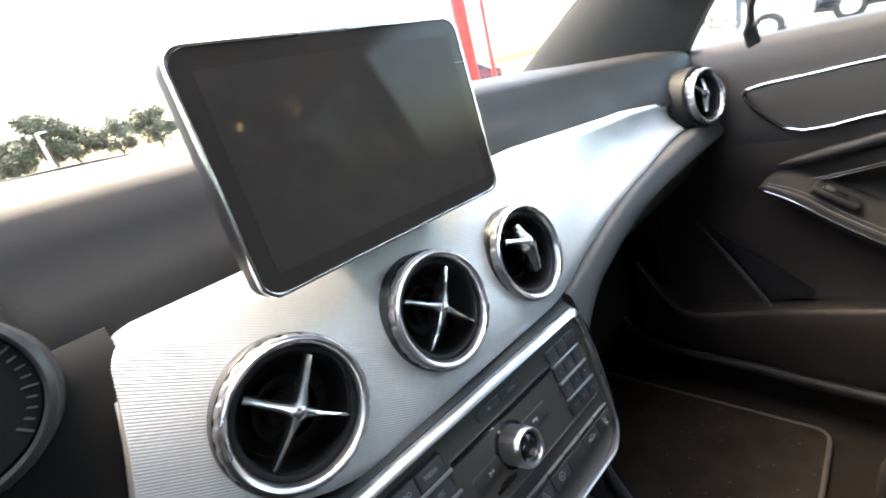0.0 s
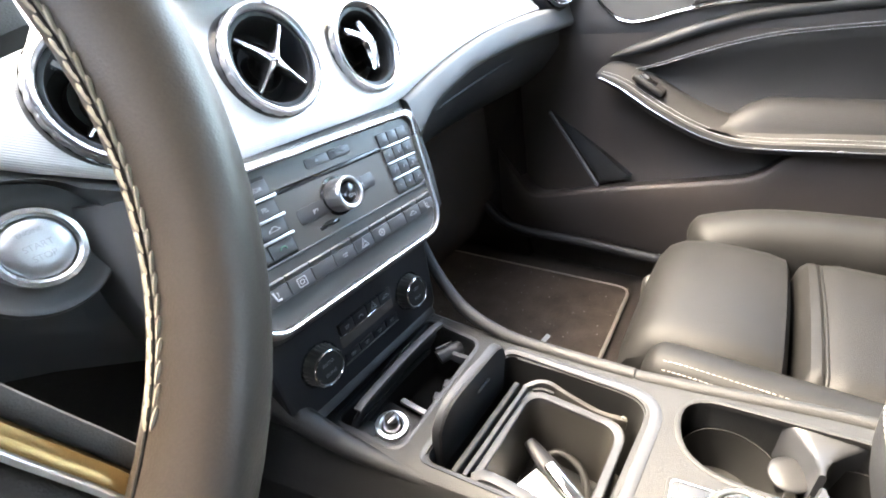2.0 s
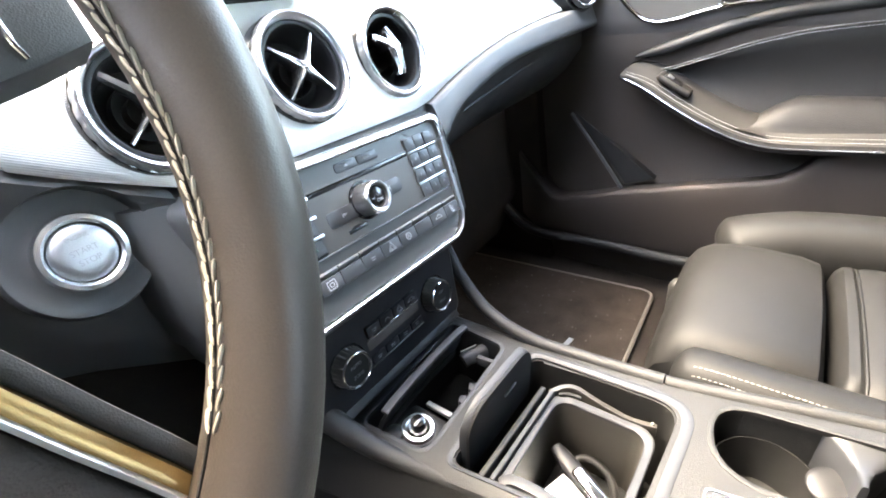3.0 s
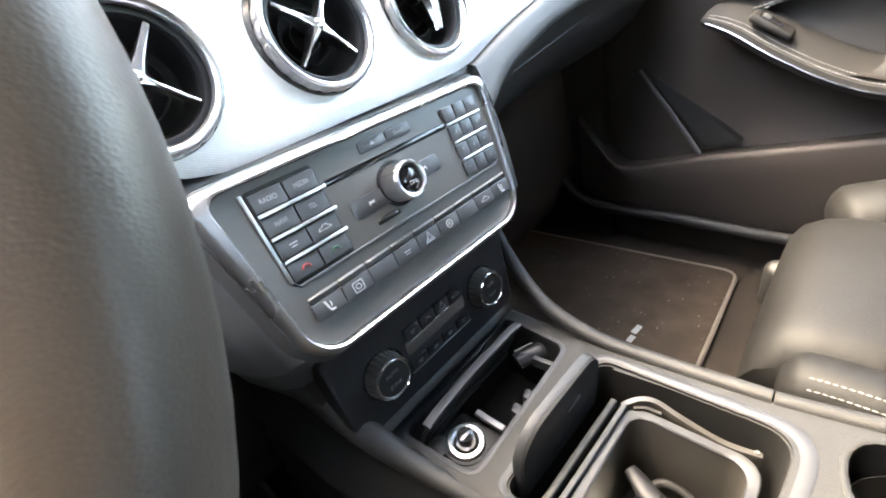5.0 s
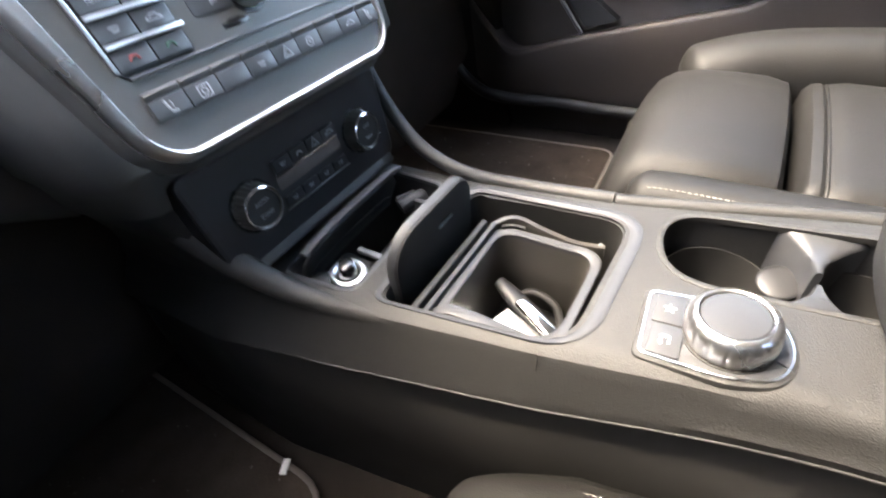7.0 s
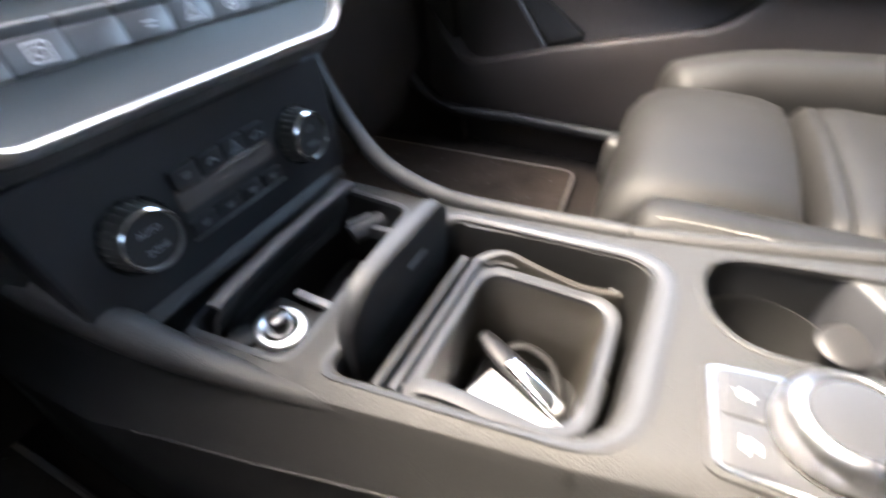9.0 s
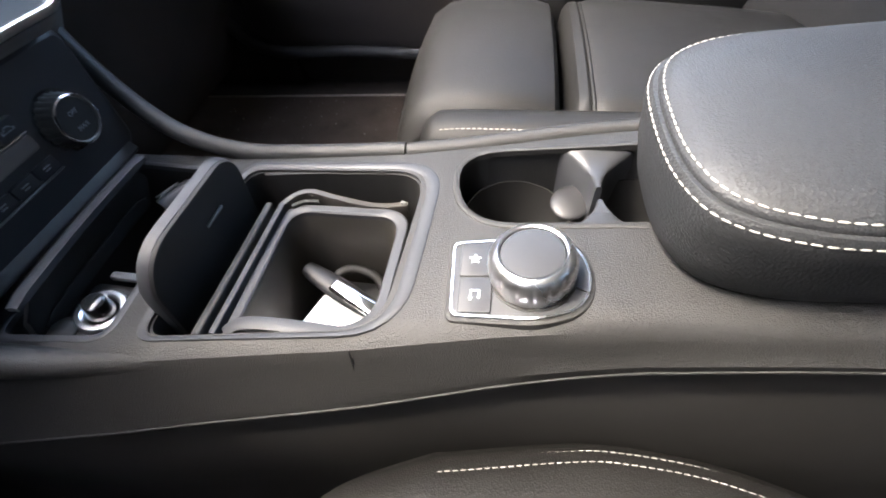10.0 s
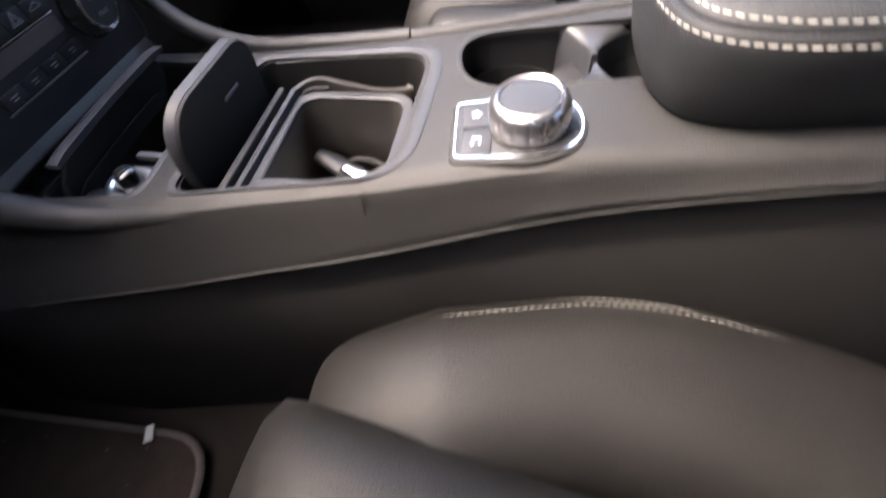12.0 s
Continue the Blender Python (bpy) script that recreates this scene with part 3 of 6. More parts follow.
vent(vent_pose(*VENTS[1]), "round chrome-ringed air vent with a crossed silver deflector", (51, 142, 222, 313), (1.4, 1.3, 1.3, 1.3))
vent(vent_pose(*VENTS[2]), "round chrome-ringed air vent with its deflector turned aside", turns=(108, 157, 268, 345), fats=(2.2, 2.2, 4.2, 0.8), reach=(0.022, 0.036, 0.029, 0.016), hub=(0.0115, 0.006, -0.004), swing=7)
vent(vent_pose(*VENTS[3]), "round chrome-ringed air vent at the dashboard's end beside the door", turns=(88, 150, 258, 342), fats=(1.8, 1.8, 3.2, 0.8), reach=(0.026, 0.036, 0.031, 0.022), hub=(0.007, 0.004, -0.003), swing=6)
bm = lathe([(0.0, -0.11), (0.053, -0.11), (0.0525, -0.05), (0.0505, -0.016), (0.049, -0.006), (0.041, -0.006)], 48, vent_pose(*VENTS[3]))
part("vent_pod", bm, HARD, dash)

# ---- tablet-like display ----
disp = thing("display_screen", "switched-off black glass display with a thin silver frame above the vents", "screen")
md = basis((0.0, 0.6365, 1.0535), (1, 0, -0.02), (0, 0.10, 0.99))
o = rrect(0.213, 0.138, (0.011, 0.011, 0.011, 0.011), 6)
part("case", prism(o, -0.007, 0.0075, 0.001, md), MATT, disp)
md = md @ pose(0, 0, 0.0105)
part("frame", ring(o, scaled(o, 0.0022), -0.0025, 0.0008, 0.0006, md), CHROME, disp, "thin silver frame")
part("bezel", prism(scaled(o, 0.0021), -0.005, 0.0002, 0.0004, md), BEZEL, disp, "black bezel", 4)
part("glass", prism(rrect(0.189, 0.112, 0.002, 3), -0.002, 0.0005, 0.0001, md), SCREEN, disp, "black glass panel", 4)
part("foot", rbox(0.09, 0.05, 0.03, 0.008, md @ pose(0, -0.05, -0.030, -20)), MATT, disp)
part("bezel_mark", rbox(0.012, 0.0012, 0.0004, 0.0001, md @ pose(0.1, 0.035, 0.0004, 0, 0, 0), 1), DIM, disp)

# ---- start button ----
st = thing("start_button", "silver round engine start button in a chrome ring", "button")
ms = START
part("ring", lathe([(0.0165, -0.02), (0.0165, 0.003), (0.018, 0.0046), (0.0205, 0.004), (0.0215, 0.0015), (0.0215, -0.02)], 56, ms, True), CHROME, st, "satin chrome ring")
part("surround", lathe([(0.0212, -0.012), (0.0212, -0.0062), (0.0240, -0.0075), (0.0280, -0.0066), (0.0310, -0.0055), (0.0332, -0.0044), (0.0350, -0.0046), (0.0362, -0.0066), (0.0368, -0.010), (0.0368, -0.02), (0.0212, -0.02)], 56, ms, True), SOFT, st)
btn = part("cap", lathe([(0, 0.0052), (0.009, 0.005), (0.0135, 0.004), (0.0156, 0.002), (0.016, -0.01)], 48, ms), BRUSHED, st, "brushed silver cap")
for txt, v, s in (("ENGINE", 0.0085, 0.0032), ("START", 0.001, 0.0046), ("STOP", -0.0048, 0.0046)):
    lettering(txt, s, ms @ pose(0, v, 0.0053), BUTTONPRINT, btn)

# ---- steering wheel ----
wheel = thing("steering_wheel", "black leather steering wheel with pale cross stitching", "steering wheel", at=(-0.3392, 0.4138, 0.9632))
mw = basis((-0.3392, 0.4138, 0.9632), (1, 0, 0), (0, math.sin(0.3856), math.cos(0.3856)))
R = 0.1537
rim = [mw @ Vector((R * math.cos(2 * math.pi * i / 96), R * math.sin(2 * math.pi * i / 96), 0)) for i in range(96)]
ax = mw.to_3x3() @ Vector((0, 0, 1))
sec = [(0.0143 * math.cos(a), 0.0186 * math.sin(a)) for a in [2 * math.pi * i / 20 for i in range(20)]]
part("rim", sweep(rim, sec, up=ax, closed_path=True), WHEEL, wheel, "worn black leather rim")
bm = bmesh.new()
for tilt in (1, -1):
    r = R - 0.0143 + 0.0004 * tilt
    line = [mw @ Vector((r * math.cos(radians(a)), r * math.sin(radians(a)), 0.0036 + 0.0019 * tilt)) for a in range(-38, 75)]
    stitches(line, 0.0052, 0.0060, 0.00062, bm, lean=0.42 * tilt, up=ax.cross(Vector((0.3, 0.1, 0))))
part("stitching", bm, ROPE, wheel, "pale cross stitching")
bm = sweep([mw @ Vector(((R - 0.0142) * math.cos(radians(a)), (R - 0.0142) * math.sin(radians(a)), 0.0025)) for a in range(-60, 120, 2)], circle(0.0005, 6), up=ax)
part("seam", bm, MATT, wheel)
hub = prism(rrect(0.15, 0.12, (0.035, 0.035, 0.05, 0.05), 6), -0.05, 0.012, 0.012, mw @ pose(0, -0.012, 0))
part("airbag_cover", hub, SOFT, wheel, "black airbag cover")
for sx in (1, -1):
    line = spl([(sx * u, v, -0.006) for u, v in ((0.0566, 0.02), (0.070, -0.0159), (0.0845, -0.0525), (0.0923, -0.0724), (0.0996, -0.0902), (0.1041, -0.1027), (0.110, -0.120))], 5)
    line = [mw @ p for p in line]
    ss = [(-0.0021, -0.012), (-0.0021, -0.002), (-0.0016, -0.0004), (0.0, 0.0006), (0.0014, 0.0009), (0.0024, 0.0008), (0.0024, -0.012)]
    sp = part("spoke", sweep(line, ss, up=ax), SPOKE, wheel, "satin lower spoke, coloured for the warm light it reflects")
    inner = [p + (mw.to_3x3() @ Vector((-sx * 0.0032, -0.0010, -0.0014))) for p in line]
    part("spoke_trim", sweep(inner, [(0.0012, -0.003), (0.0012, 0.0014), (0, 0.0021), (-0.0012, 0.0014), (-0.0012, -0.003)], up=ax), STRIP, sp, "bright metal strip")
    upper = [p + (mw.to_3x3() @ Vector((sx * 0.0046, 0.0014, -0.0006))) for p in line]
    part("spoke_edge", sweep(upper, [(-0.0026, -0.012), (-0.0026, 0.0012), (-0.0012, 0.0014), (0.0006, 0.0010), (0.0020, -0.0004), (0.0028, -0.003), (0.0030, -0.012)], up=ax), SOFT, sp, "dark grey edge")
    part("spoke_web", sweep([p + (mw.to_3x3() @ Vector((-sx * 0.0165, -0.005, -0.009))) for p in line], rrect(0.025, 0.012, 0.004, 3), up=ax), DOORHARD, sp)
    arm_o = [(sx * u, v) for u, v in ((0.0443, -0.004), (0.075, 0.001), (0.1164, 0.0109), (0.134, 0.015), (0.1490, 0.0195), (0.149, 0.045), (0.132, 0.085), (0.105, 0.088), (0.0417, 0.075))]
    us = part("upper_spoke", prism(arm_o if sx > 0 else arm_o[::-1], -0.050, -0.034, 0.002, mw), SOFT, wheel, "black horizontal spoke")
    part("spoke_line", tube([mw @ Vector((sx * u, v, -0.0338)) for u, v in ((0.128, 0.058), (0.1295, 0.042), (0.1298, 0.029), (0.1302, 0.0212), (0.1312, 0.0170))], 0.0008, 8), BRIGHT, us, "thin chrome line")
bm = tube([mw @ Vector((0, 0, -0.03)), mw @ Vector((0, 0, -0.22))], 0.045, 20, up=(1, 0, 0))
part("column", bm, MATT, wheel)

# ---- centre stack body, console ----
def zc(y):
    return 0.6648 - 0.096 * y


X_LEFT = [(-0.3, -0.055), (0.1, -0.052), (0.17, -0.053), (0.24, -0.059), (0.32, -0.0705), (0.386, -0.077), (0.486, -0.088), (0.56, -0.094), (0.62, -0.10)]
X_RIGHT = [(-0.3, 0.115), (0.165, 0.106), (0.222, 0.098), (0.318, 0.09), (0.46, 0.094), (0.55, 0.104), (0.62, 0.112)]
RAIL = [(-0.3, 0.0), (0.43, 0.0), (0.49, 0.006), (0.54, 0.024), (0.58, 0.052), (0.62, 0.09)]
CREASE = [(-0.3, 0.014), (0.0, 0.016), (0.06, 0.019), (0.15, 0.029), (0.26, 0.042), (0.36, 0.0505), (0.45, 0.0555), (0.62, 0.059)]
console = thing("center_console", "dark grey grained centre console between the front seats", "console")
rows = []
for i in range(64):
    y = -0.3 + 1.13 * i / 63
    l, r, z = lerp_table(X_LEFT, y), lerp_table(X_RIGHT, y), zc(y)
    cl = lerp_table([(-0.3, 0.012), (0.2, 0.012), (0.44, 0.022), (0.56, 0.03), (0.62, 0.035)], y)
    d = lerp_table(CREASE, y)
    rows.append([Vector(p) for p in ((l + 0.012, y, z), (l + 0.004, y, z - 0.001), (l - 0.003, y, z - min(0.005, d * 0.15)), (l - 0.007, y, z - min(0.013, d * 0.35)), (l - 0.009, y, z - min(0.024, d * 0.6)), (l - cl * 0.6 - 0.006, y, z - d * 0.78),
                (l - cl - 0.001, y, z - d), (l - cl + 0.004, y, z - d - 0.005), (l - cl + 0.004, y, 0.42), (l - cl - 0.004, y, 0.318),
                (r + 0.03, y, 0.318), (r + 0.02, y, 0.45), (r + 0.014, y, z - 0.05), (r + 0.009, y, z - 0.016), (r + 0.005, y, z - 0.006), (r - 0.001, y, z - 0.001), (r - 0.010, y, z))])
body = loft(rows)


def on_top(outline, depth, up=0.02, slope=True):
    """A cutter or lining on the console's sloping top."""
    return [[Vector((x, y, zc(y) + up)) for x, y in outline], [Vector((x, y, zc(y) - depth)) for x, y in outline]]


def quad_outline(corners, r, n=6):
    """A four-cornered outline with rounded corners."""
    out = []
    k = len(corners)
    for i in range(k):
        p, a, b = Vector(corners[i]), Vector(corners[i - 1]), Vector(corners[(i + 1) % k])
        u, v = (a - p).normalized(), (b - p).normalized()
        rr = r[i] if isinstance(r, (list, tuple)) else r
        s, e = p + u * rr, p + v * rr
        for j in range(n + 1):
            t = j / n
            q = s * (1 - t) ** 2 + p * 2 * t * (1 - t) + e * t * t
            out.append((q.x, q.y))
    return out


TRAY = quad_outline([(-0.078, 0.556), (-0.076, 0.474), (0.078, 0.478), (0.092, 0.560)], [0.012, 0.014, 0.014, 0.012])
BOX = quad_outline([(-0.073, 0.452), (-0.062, 0.306), (0.066, 0.298), (0.076, 0.444)], [0.014, 0.026, 0.026, 0.014])
CUP = quad_outline([(0.012, 0.270), (0.011, 0.10), (0.088, 0.10), (0.086, 0.282)], [0.037, 0.01, 0.01, 0.037])
body = cut(body, [loft(on_top(TRAY, 0.095)), loft(on_top(BOX, 0.12)), loft(on_top(CUP, 0.075))])
part("body", body, SATIN, console, "grained dark plastic shell", 32)


def lip(name, outline, rise, width, material, parent, label=""):
    o = [Vector((x, y, zc(y))) for x, y in outline]
    return part(name, sweep(o, [(-width, -0.004), (-width, rise * 0.5), (-width * 0.4, rise), (width * 0.4, rise), (width, rise * 0.4), (width, -0.004)], closed_path=True), material, parent, label)


lip("tray_lip", TRAY, 0.0008, 0.0022, BAND, console)
BAND_OUT = quad_outline([(-0.0770, 0.4580), (-0.0660, 0.2935), (0.0755, 0.2850), (0.0855, 0.4490)], [0.016, 0.036, 0.036, 0.016])
rows = []
for f, dz in ((0.0, -0.008), (0.0, -0.0020), (0.15, -0.0002), (0.55, 0.0005), (0.95, 0.0007), (1.0, 0.0003), (1.0, -0.003)):
    rows.append([Vector((a[0] + (b[0] - a[0]) * f, a[1] + (b[1] - a[1]) * f, zc(a[1] + (b[1] - a[1]) * f) + dz)) for a, b in zip(BOX, BAND_OUT)])
part("box_band", loft(rows, wrap=True), BAND, console, "smooth grey band round the bin", 50)
lip("cup_lip", CUP, 0.001, 0.0022, SATIN, console)
# raised rail that climbs along the passenger side of the stack
path = [(lerp_table(X_RIGHT, y) + 0.004, y, zc(y) + lerp_table(RAIL, y) - 0.004) for y in (0.10, 0.18, 0.26, 0.318)]
part("side_rail", sweep(spl(path, 6), circle(0.0075, 12), size=lambda s: 1), SATIN, console)
path = [(0.094, 0.3192, zc(0.3192) - 0.003), (0.0955, 0.40, zc(0.4) - 0.002), (0.098, 0.46, zc(0.46) + 0.002), (0.106, 0.515, 0.634), (0.116, 0.555, 0.662), (0.125, 0.585, 0.70), (0.132, 0.605, 0.74)]
part("side_rail", sweep(spl(path, 8), circle(0.0075, 12)), SATIN, console)
path = [(-0.066, 0.34, zc(0.34) - 0.022), (-0.0785, 0.42, zc(0.42) - 0.0125), (-0.0875, 0.49, zc(0.49) - 0.008), (-0.094, 0.525, 0.617), (-0.103, 0.555, 0.637), (-0.111, 0.59, 0.665), (-0.116, 0.64, 0.70)]
part("side_rail", sweep(spl(path, 8), circle(0.012, 16), size=lambda s: 0.45 + 0.55 * min(1.0, s / 0.7)), SATIN, console)
# bead added along the crease so its shape holds the thin highlight
seam = []
for i in range(40):
    y = -0.28 + 0.86 * i / 39
    seam.append(Vector((lerp_table(X_LEFT, y) - lerp_table([(-0.3, 0.012), (0.2, 0.012), (0.44, 0.022), (0.56, 0.03), (0.62, 0.035)], y) - 0.0012, y, zc(y) - lerp_table(CREASE, y) - 0.0003)))
part("side_crease", sweep(seam, circle(0.0010, 8)), SATIN, console, "thin bead along the side crease for its highlight")
low = []
for i in range(40):
    y = -0.29 + 1.05 * i / 39
    x = lerp_table(X_LEFT, y) - lerp_table([(-0.3, 0.012), (0.2, 0.012), (0.44, 0.022), (0.56, 0.03), (0.62, 0.035)], y) + 0.002
    z = zc(y) - lerp_table(CREASE, y) - 0.0035
    low.append([Vector(p) for p in ((x + 0.004, y, z), (x, y, z - 0.003), (x - 0.001, y, 0.42), (x - 0.008, y, 0.318), (x + 0.004, y, 0.318))])
part("lower_side", loft(low), MATT, console, "matt black lower side", 60)
part("side_joint", rbox(0.0010, 0.0005, 0.018, 0.0002, pose(-0.0768, 0.321, 0.6235, 0, 9, 0), 1), MATT, console)

# the stack's sides
stack = thing("center_stack", "dark plastic housing of the centre stack under the vents", "housing")
STACK = ((0.868, -0.146, 0.146, 0.600), (0.84, -0.149, 0.150, 0.590), (0.79, -0.143, 0.146, 0.572), (0.745, -0.133, 0.136, 0.556), (0.73, -0.126, 0.13, 0.57), (0.70, -0.118, 0.122, 0.583),
         (0.66, -0.112, 0.116, 0.578), (0.62, -0.098, 0.108, 0.572), (0.58, -0.092, 0.10, 0.59), (0.45, -0.09, 0.10, 0.62), (0.318, -0.09, 0.10, 0.64))


def stack_rows(levels):
    rows = []
    for z, wl, wr, yf in levels:
        k = 1.0 if z > 0.66 else 0.4
        rows.append([Vector(p) for p in ((wl + 0.012, yf, z), (wl - 0.006 * k, yf + 0.005, z), (wl - 0.016 * k, yf + 0.016, z), (wl - 0.028 * k, yf + 0.05, z), (wl - 0.036 * k, yf + 0.2, z),
                                         (wr + 0.05 * k, yf + 0.2, z), (wr + 0.036 * k, yf + 0.05, z), (wr + 0.022 * k, yf + 0.018, z), (wr + 0.010 * k, yf + 0.006, z), (wr - 0.012, yf, z))])
    return rows


part("lower_housing", loft(stack_rows(STACK[5:])), HARD, stack, "dark lower housing", 50)
part("housing", loft(stack_rows(STACK[:6])), SOFT, stack, "soft dark cheeks beside the audio unit", 50)

# ---- audio unit ----
audio = thing("audio_unit", "black car audio control panel in a silver frame", "audio unit")
ma = basis((0, 0.5675, 0.8025), (1, 0, 0), (0, 0.343, 0.939)) @ pose(0, 0, 0, 0, 0, -2.2)


def taper(outline, k):
    """Narrows an outline towards its foot."""
    return [(x * (1 + k * y), y) for x, y in outline]


o = taper([(x - 0.002, y - 0.0024) for x, y in rrect(0.260, 0.1325, (0.014, 0.016, 0.026, 0.026), 7)], 1.3)
i1 = taper([(x - 0.002, y - 0.0030) for x, y in rrect(0.240, 0.1205, (0.010, 0.011, 0.024, 0.024), 7)], 0.95)
big = taper([(x - 0.002, y - 0.0025) for x, y in rrect(0.272, 0.145, (0.018, 0.018, 0.032, 0.032), 7)], 1.3)
mid = [((a[0] + b[0]) / 2, (a[1] + b[1]) / 2) for a, b in zip(o, i1)]
bm = loft([[Vector((x, y, z)) for x, y in q] for q, z in ((scaled(o, 0.001), -0.02), (o, 0.0030), (scaled(o, 0.0012), 0.0054), (mid, 0.0082), (scaled(i1, -0.0012), 0.0092), (i1, 0.0080), (i1, -0.02))], wrap=True)
bm.transform(ma)
part("frame", bm, RINGMETAL, audio, "satin silver frame", 30)
bm = loft([[Vector((x, y, z)) for x, y in q] for q, z in ((big, -0.025), (big, -0.010), (scaled(big, 0.003), -0.0045), (scaled(o, -0.0006), 0.0004), (scaled(o, 0.002), -0.0004), (scaled(o, 0.002), -0.025))], wrap=True)
bm.transform(ma)
part("frame_skirt", bm, SOFT, audio, "dark skirt round the frame", 30)
part("faceplate", prism(i1, -0.03, 0.004, 0.001, ma), FACE, audio, "black faceplate", 8)


def key(parent, u, v, w, h, lo=0.0035, hi=0.0062, text="", size=0.004, ink=None, r=0.001, icon=None, m=None, material=None, squeeze=0.85):
    m = ma if m is None else m
    k = part("button", prism([(x + u, y + v) for x, y in rrect(w, h, r, 3)], lo, hi, 0.0006, m), material or KEYCAP, parent)
    if text:
        lettering(text, size, m @ pose(u, v, hi + 0.0001), ink or WHITE, k, squeeze=squeeze)
    if icon:
        icon(k, m @ pose(u, v, hi + 0.0001), ink or WHITE)
    return k


def bars(k, m, ink):
    part("marking", rbox(0.006, 0.0009, 0.0003, 0.0001, m @ pose(0, 0.0009, 0), 1), ink, k)
    part("marking", rbox(0.0045, 0.0009, 0.0003, 0.0001, m @ pose(0, -0.0012, 0), 1), ink, k)


def seat_icon(k, m, ink):
    part("icon", tube([m @ Vector(p) for p in ((-0.0028, 0.0045, 0), (-0.0018, -0.001, 0), (-0.001, -0.003, 0), (0.0025, -0.0032, 0))], 0.0009, 6), ink, k)
    part("icon", tube([m @ Vector(p) for p in ((0.0006, 0.003, 0), (0.0012, 0.001, 0), (0.0006, -0.0008, 0))], 0.0005, 6), ink, k)


def frame_icon(k, m, ink):
    o2 = rrect(0.009, 0.008, 0.001, 2)
    part("icon", ring(o2, scaled(o2, 0.0008), -0.0003, 0.0003, 0.0001, m), ink, k)
    o2 = rrect(0.0045, 0.004, 0.0012, 2)
    part("icon", ring(o2, scaled(o2, 0.0007), -0.0003, 0.0003, 0.0001, m), ink, k)


def triangle_icon(k, m, ink):
    for q in (0.0058, 0.003):
        o2 = [(q * math.sin(a), q * math.cos(a) - 0.0006) for a in (0, 2 * math.pi / 3, 4 * math.pi / 3)]
        i2 = [(x * 0.74, y * 0.74) for x, y in o2]
        part("icon", ring(o2, i2, -0.0003, 0.0003, 0.0001, m), ink, k)


def round_icon(k, m, ink):
    o2 = circle(0.0036, 20)
    part("icon", ring(o2, [(x * 0.78, y * 0.78) for x, y in o2], -0.0003, 0.0003, 0.0001, m), ink, k)
    lettering("A", 0.0045, m, ink, k)


def car_icon(k, m, ink):
    o2 = [(x * 0.0052, y * 0.0052) for x, y in ((-1, -0.3), (-0.9, 0.05), (-0.5, 0.12), (-0.2, 0.42), (0.4, 0.42), (0.7, 0.1), (1, 0.0), (1, -0.3))]
    part("icon", ring(o2, [(x * 0.78, y * 0.72) for x, y in o2], -0.0003, 0.0003, 0.0001, m), ink, k)


def phone_icon(k, m, ink):
    part("icon", tube([m @ Vector(p) for p in ((-0.003, -0.0014, 0), (-0.002, 0.0006, 0), (0, 0.0012, 0), (0.002, 0.0006, 0), (0.003, -0.0014, 0))], 0.0008, 6), ink, k)


ROWS_V = (0.0425, 0.0266, 0.0107, -0.0052)
left = [[("RADIO", None, DIM), ("MEDIA", None, DIM)], [("NAVI", None, DIM), ("TEL", None, DIM)], [("", bars, DIM), ("", car_icon, DIM)], [("", phone_icon, REDP), ("", phone_icon, GREENP)]]
part("key_bed", prism([(x - 0.0815, y + 0.0185) for x, y in rrect(0.050, 0.066, 0.003, 4)], 0.003, 0.0044, 0.0006, ma), MATT, audio)
part("bed_edge", tube([ma @ Vector(p) for p in ((-0.1085, 0.050, 0.0046), (-0.1065, -0.0100, 0.0046), (-0.1025, -0.0150, 0.0046), (0.106, -0.0150, 0.0046), (0.1135, -0.0125, 0.0046))], 0.0011, 8), KEYCAP, audio, "thin dark edge")
part("bed_edge", rbox(0.0030, 0.062, 0.0030, 0.0010, ma @ pose(-0.1078, 0.0200, 0.0048, 0, 0, 1.8), 2), BRUSHED, audio, "pale bevelled edge")
for r, v in enumerate(ROWS_V):
    for c, u in enumerate((-0.0935, -0.0695)):
        t, ic, ink = left[r][c]
        key(audio, u, v, 0.0230, 0.0122, text=t, icon=ic, ink=ink, size=0.0047)
    for c, u in enumerate((0.0770, 0.0915, 0.106)):
        n = r * 3 + c
        if r == 0:
            key(audio, u, v, 0.0137, 0.0122, icon=None)
        else:
            key(audio, u, v, 0.0137, 0.0122, text=("", "", "", "4", "5", "6", "7", "8", "9", "*", "0", "#")[n] if r < 3 else ("*", "0", "#")[c], size=0.0042, ink=DIM)
for v in (0.0347, 0.0188, 0.0029):
    part("key_strip", rbox(0.050, 0.0024, 0.0022, 0.0005, ma @ pose(-0.0800, v, 0.0066), 2), RINGMETAL, audio, "polished strip")
    part("key_strip", rbox(0.043, 0.0020, 0.0022, 0.0005, ma @ pose(0.0915, v, 0.0066), 2), RINGMETAL, audio, "polished strip")
key(audio, -0.0050, 0.0470, 0.0255, 0.0085, hi=0.0048, r=0.0025, icon=lambda k, m, ink: part("icon", prism([(-0.0022, -0.0008), (0.0022, -0.0008), (0, 0.002)], -0.0002, 0.0002, 0, m), ink, k), ink=DIM)
key(audio, 0.0215, 0.0470, 0.0255, 0.0085, hi=0.0048, r=0.0025, text="CLEAR", size=0.0038, ink=DIM)
part("disc_slot", prism([(x + 0.0085, y + 0.0350) for x, y in rrect(0.124, 0.0042, 0.0015, 3)], 0.002, 0.0043, 0.0002, ma), GLOSSY, audio, "narrow disc slot")
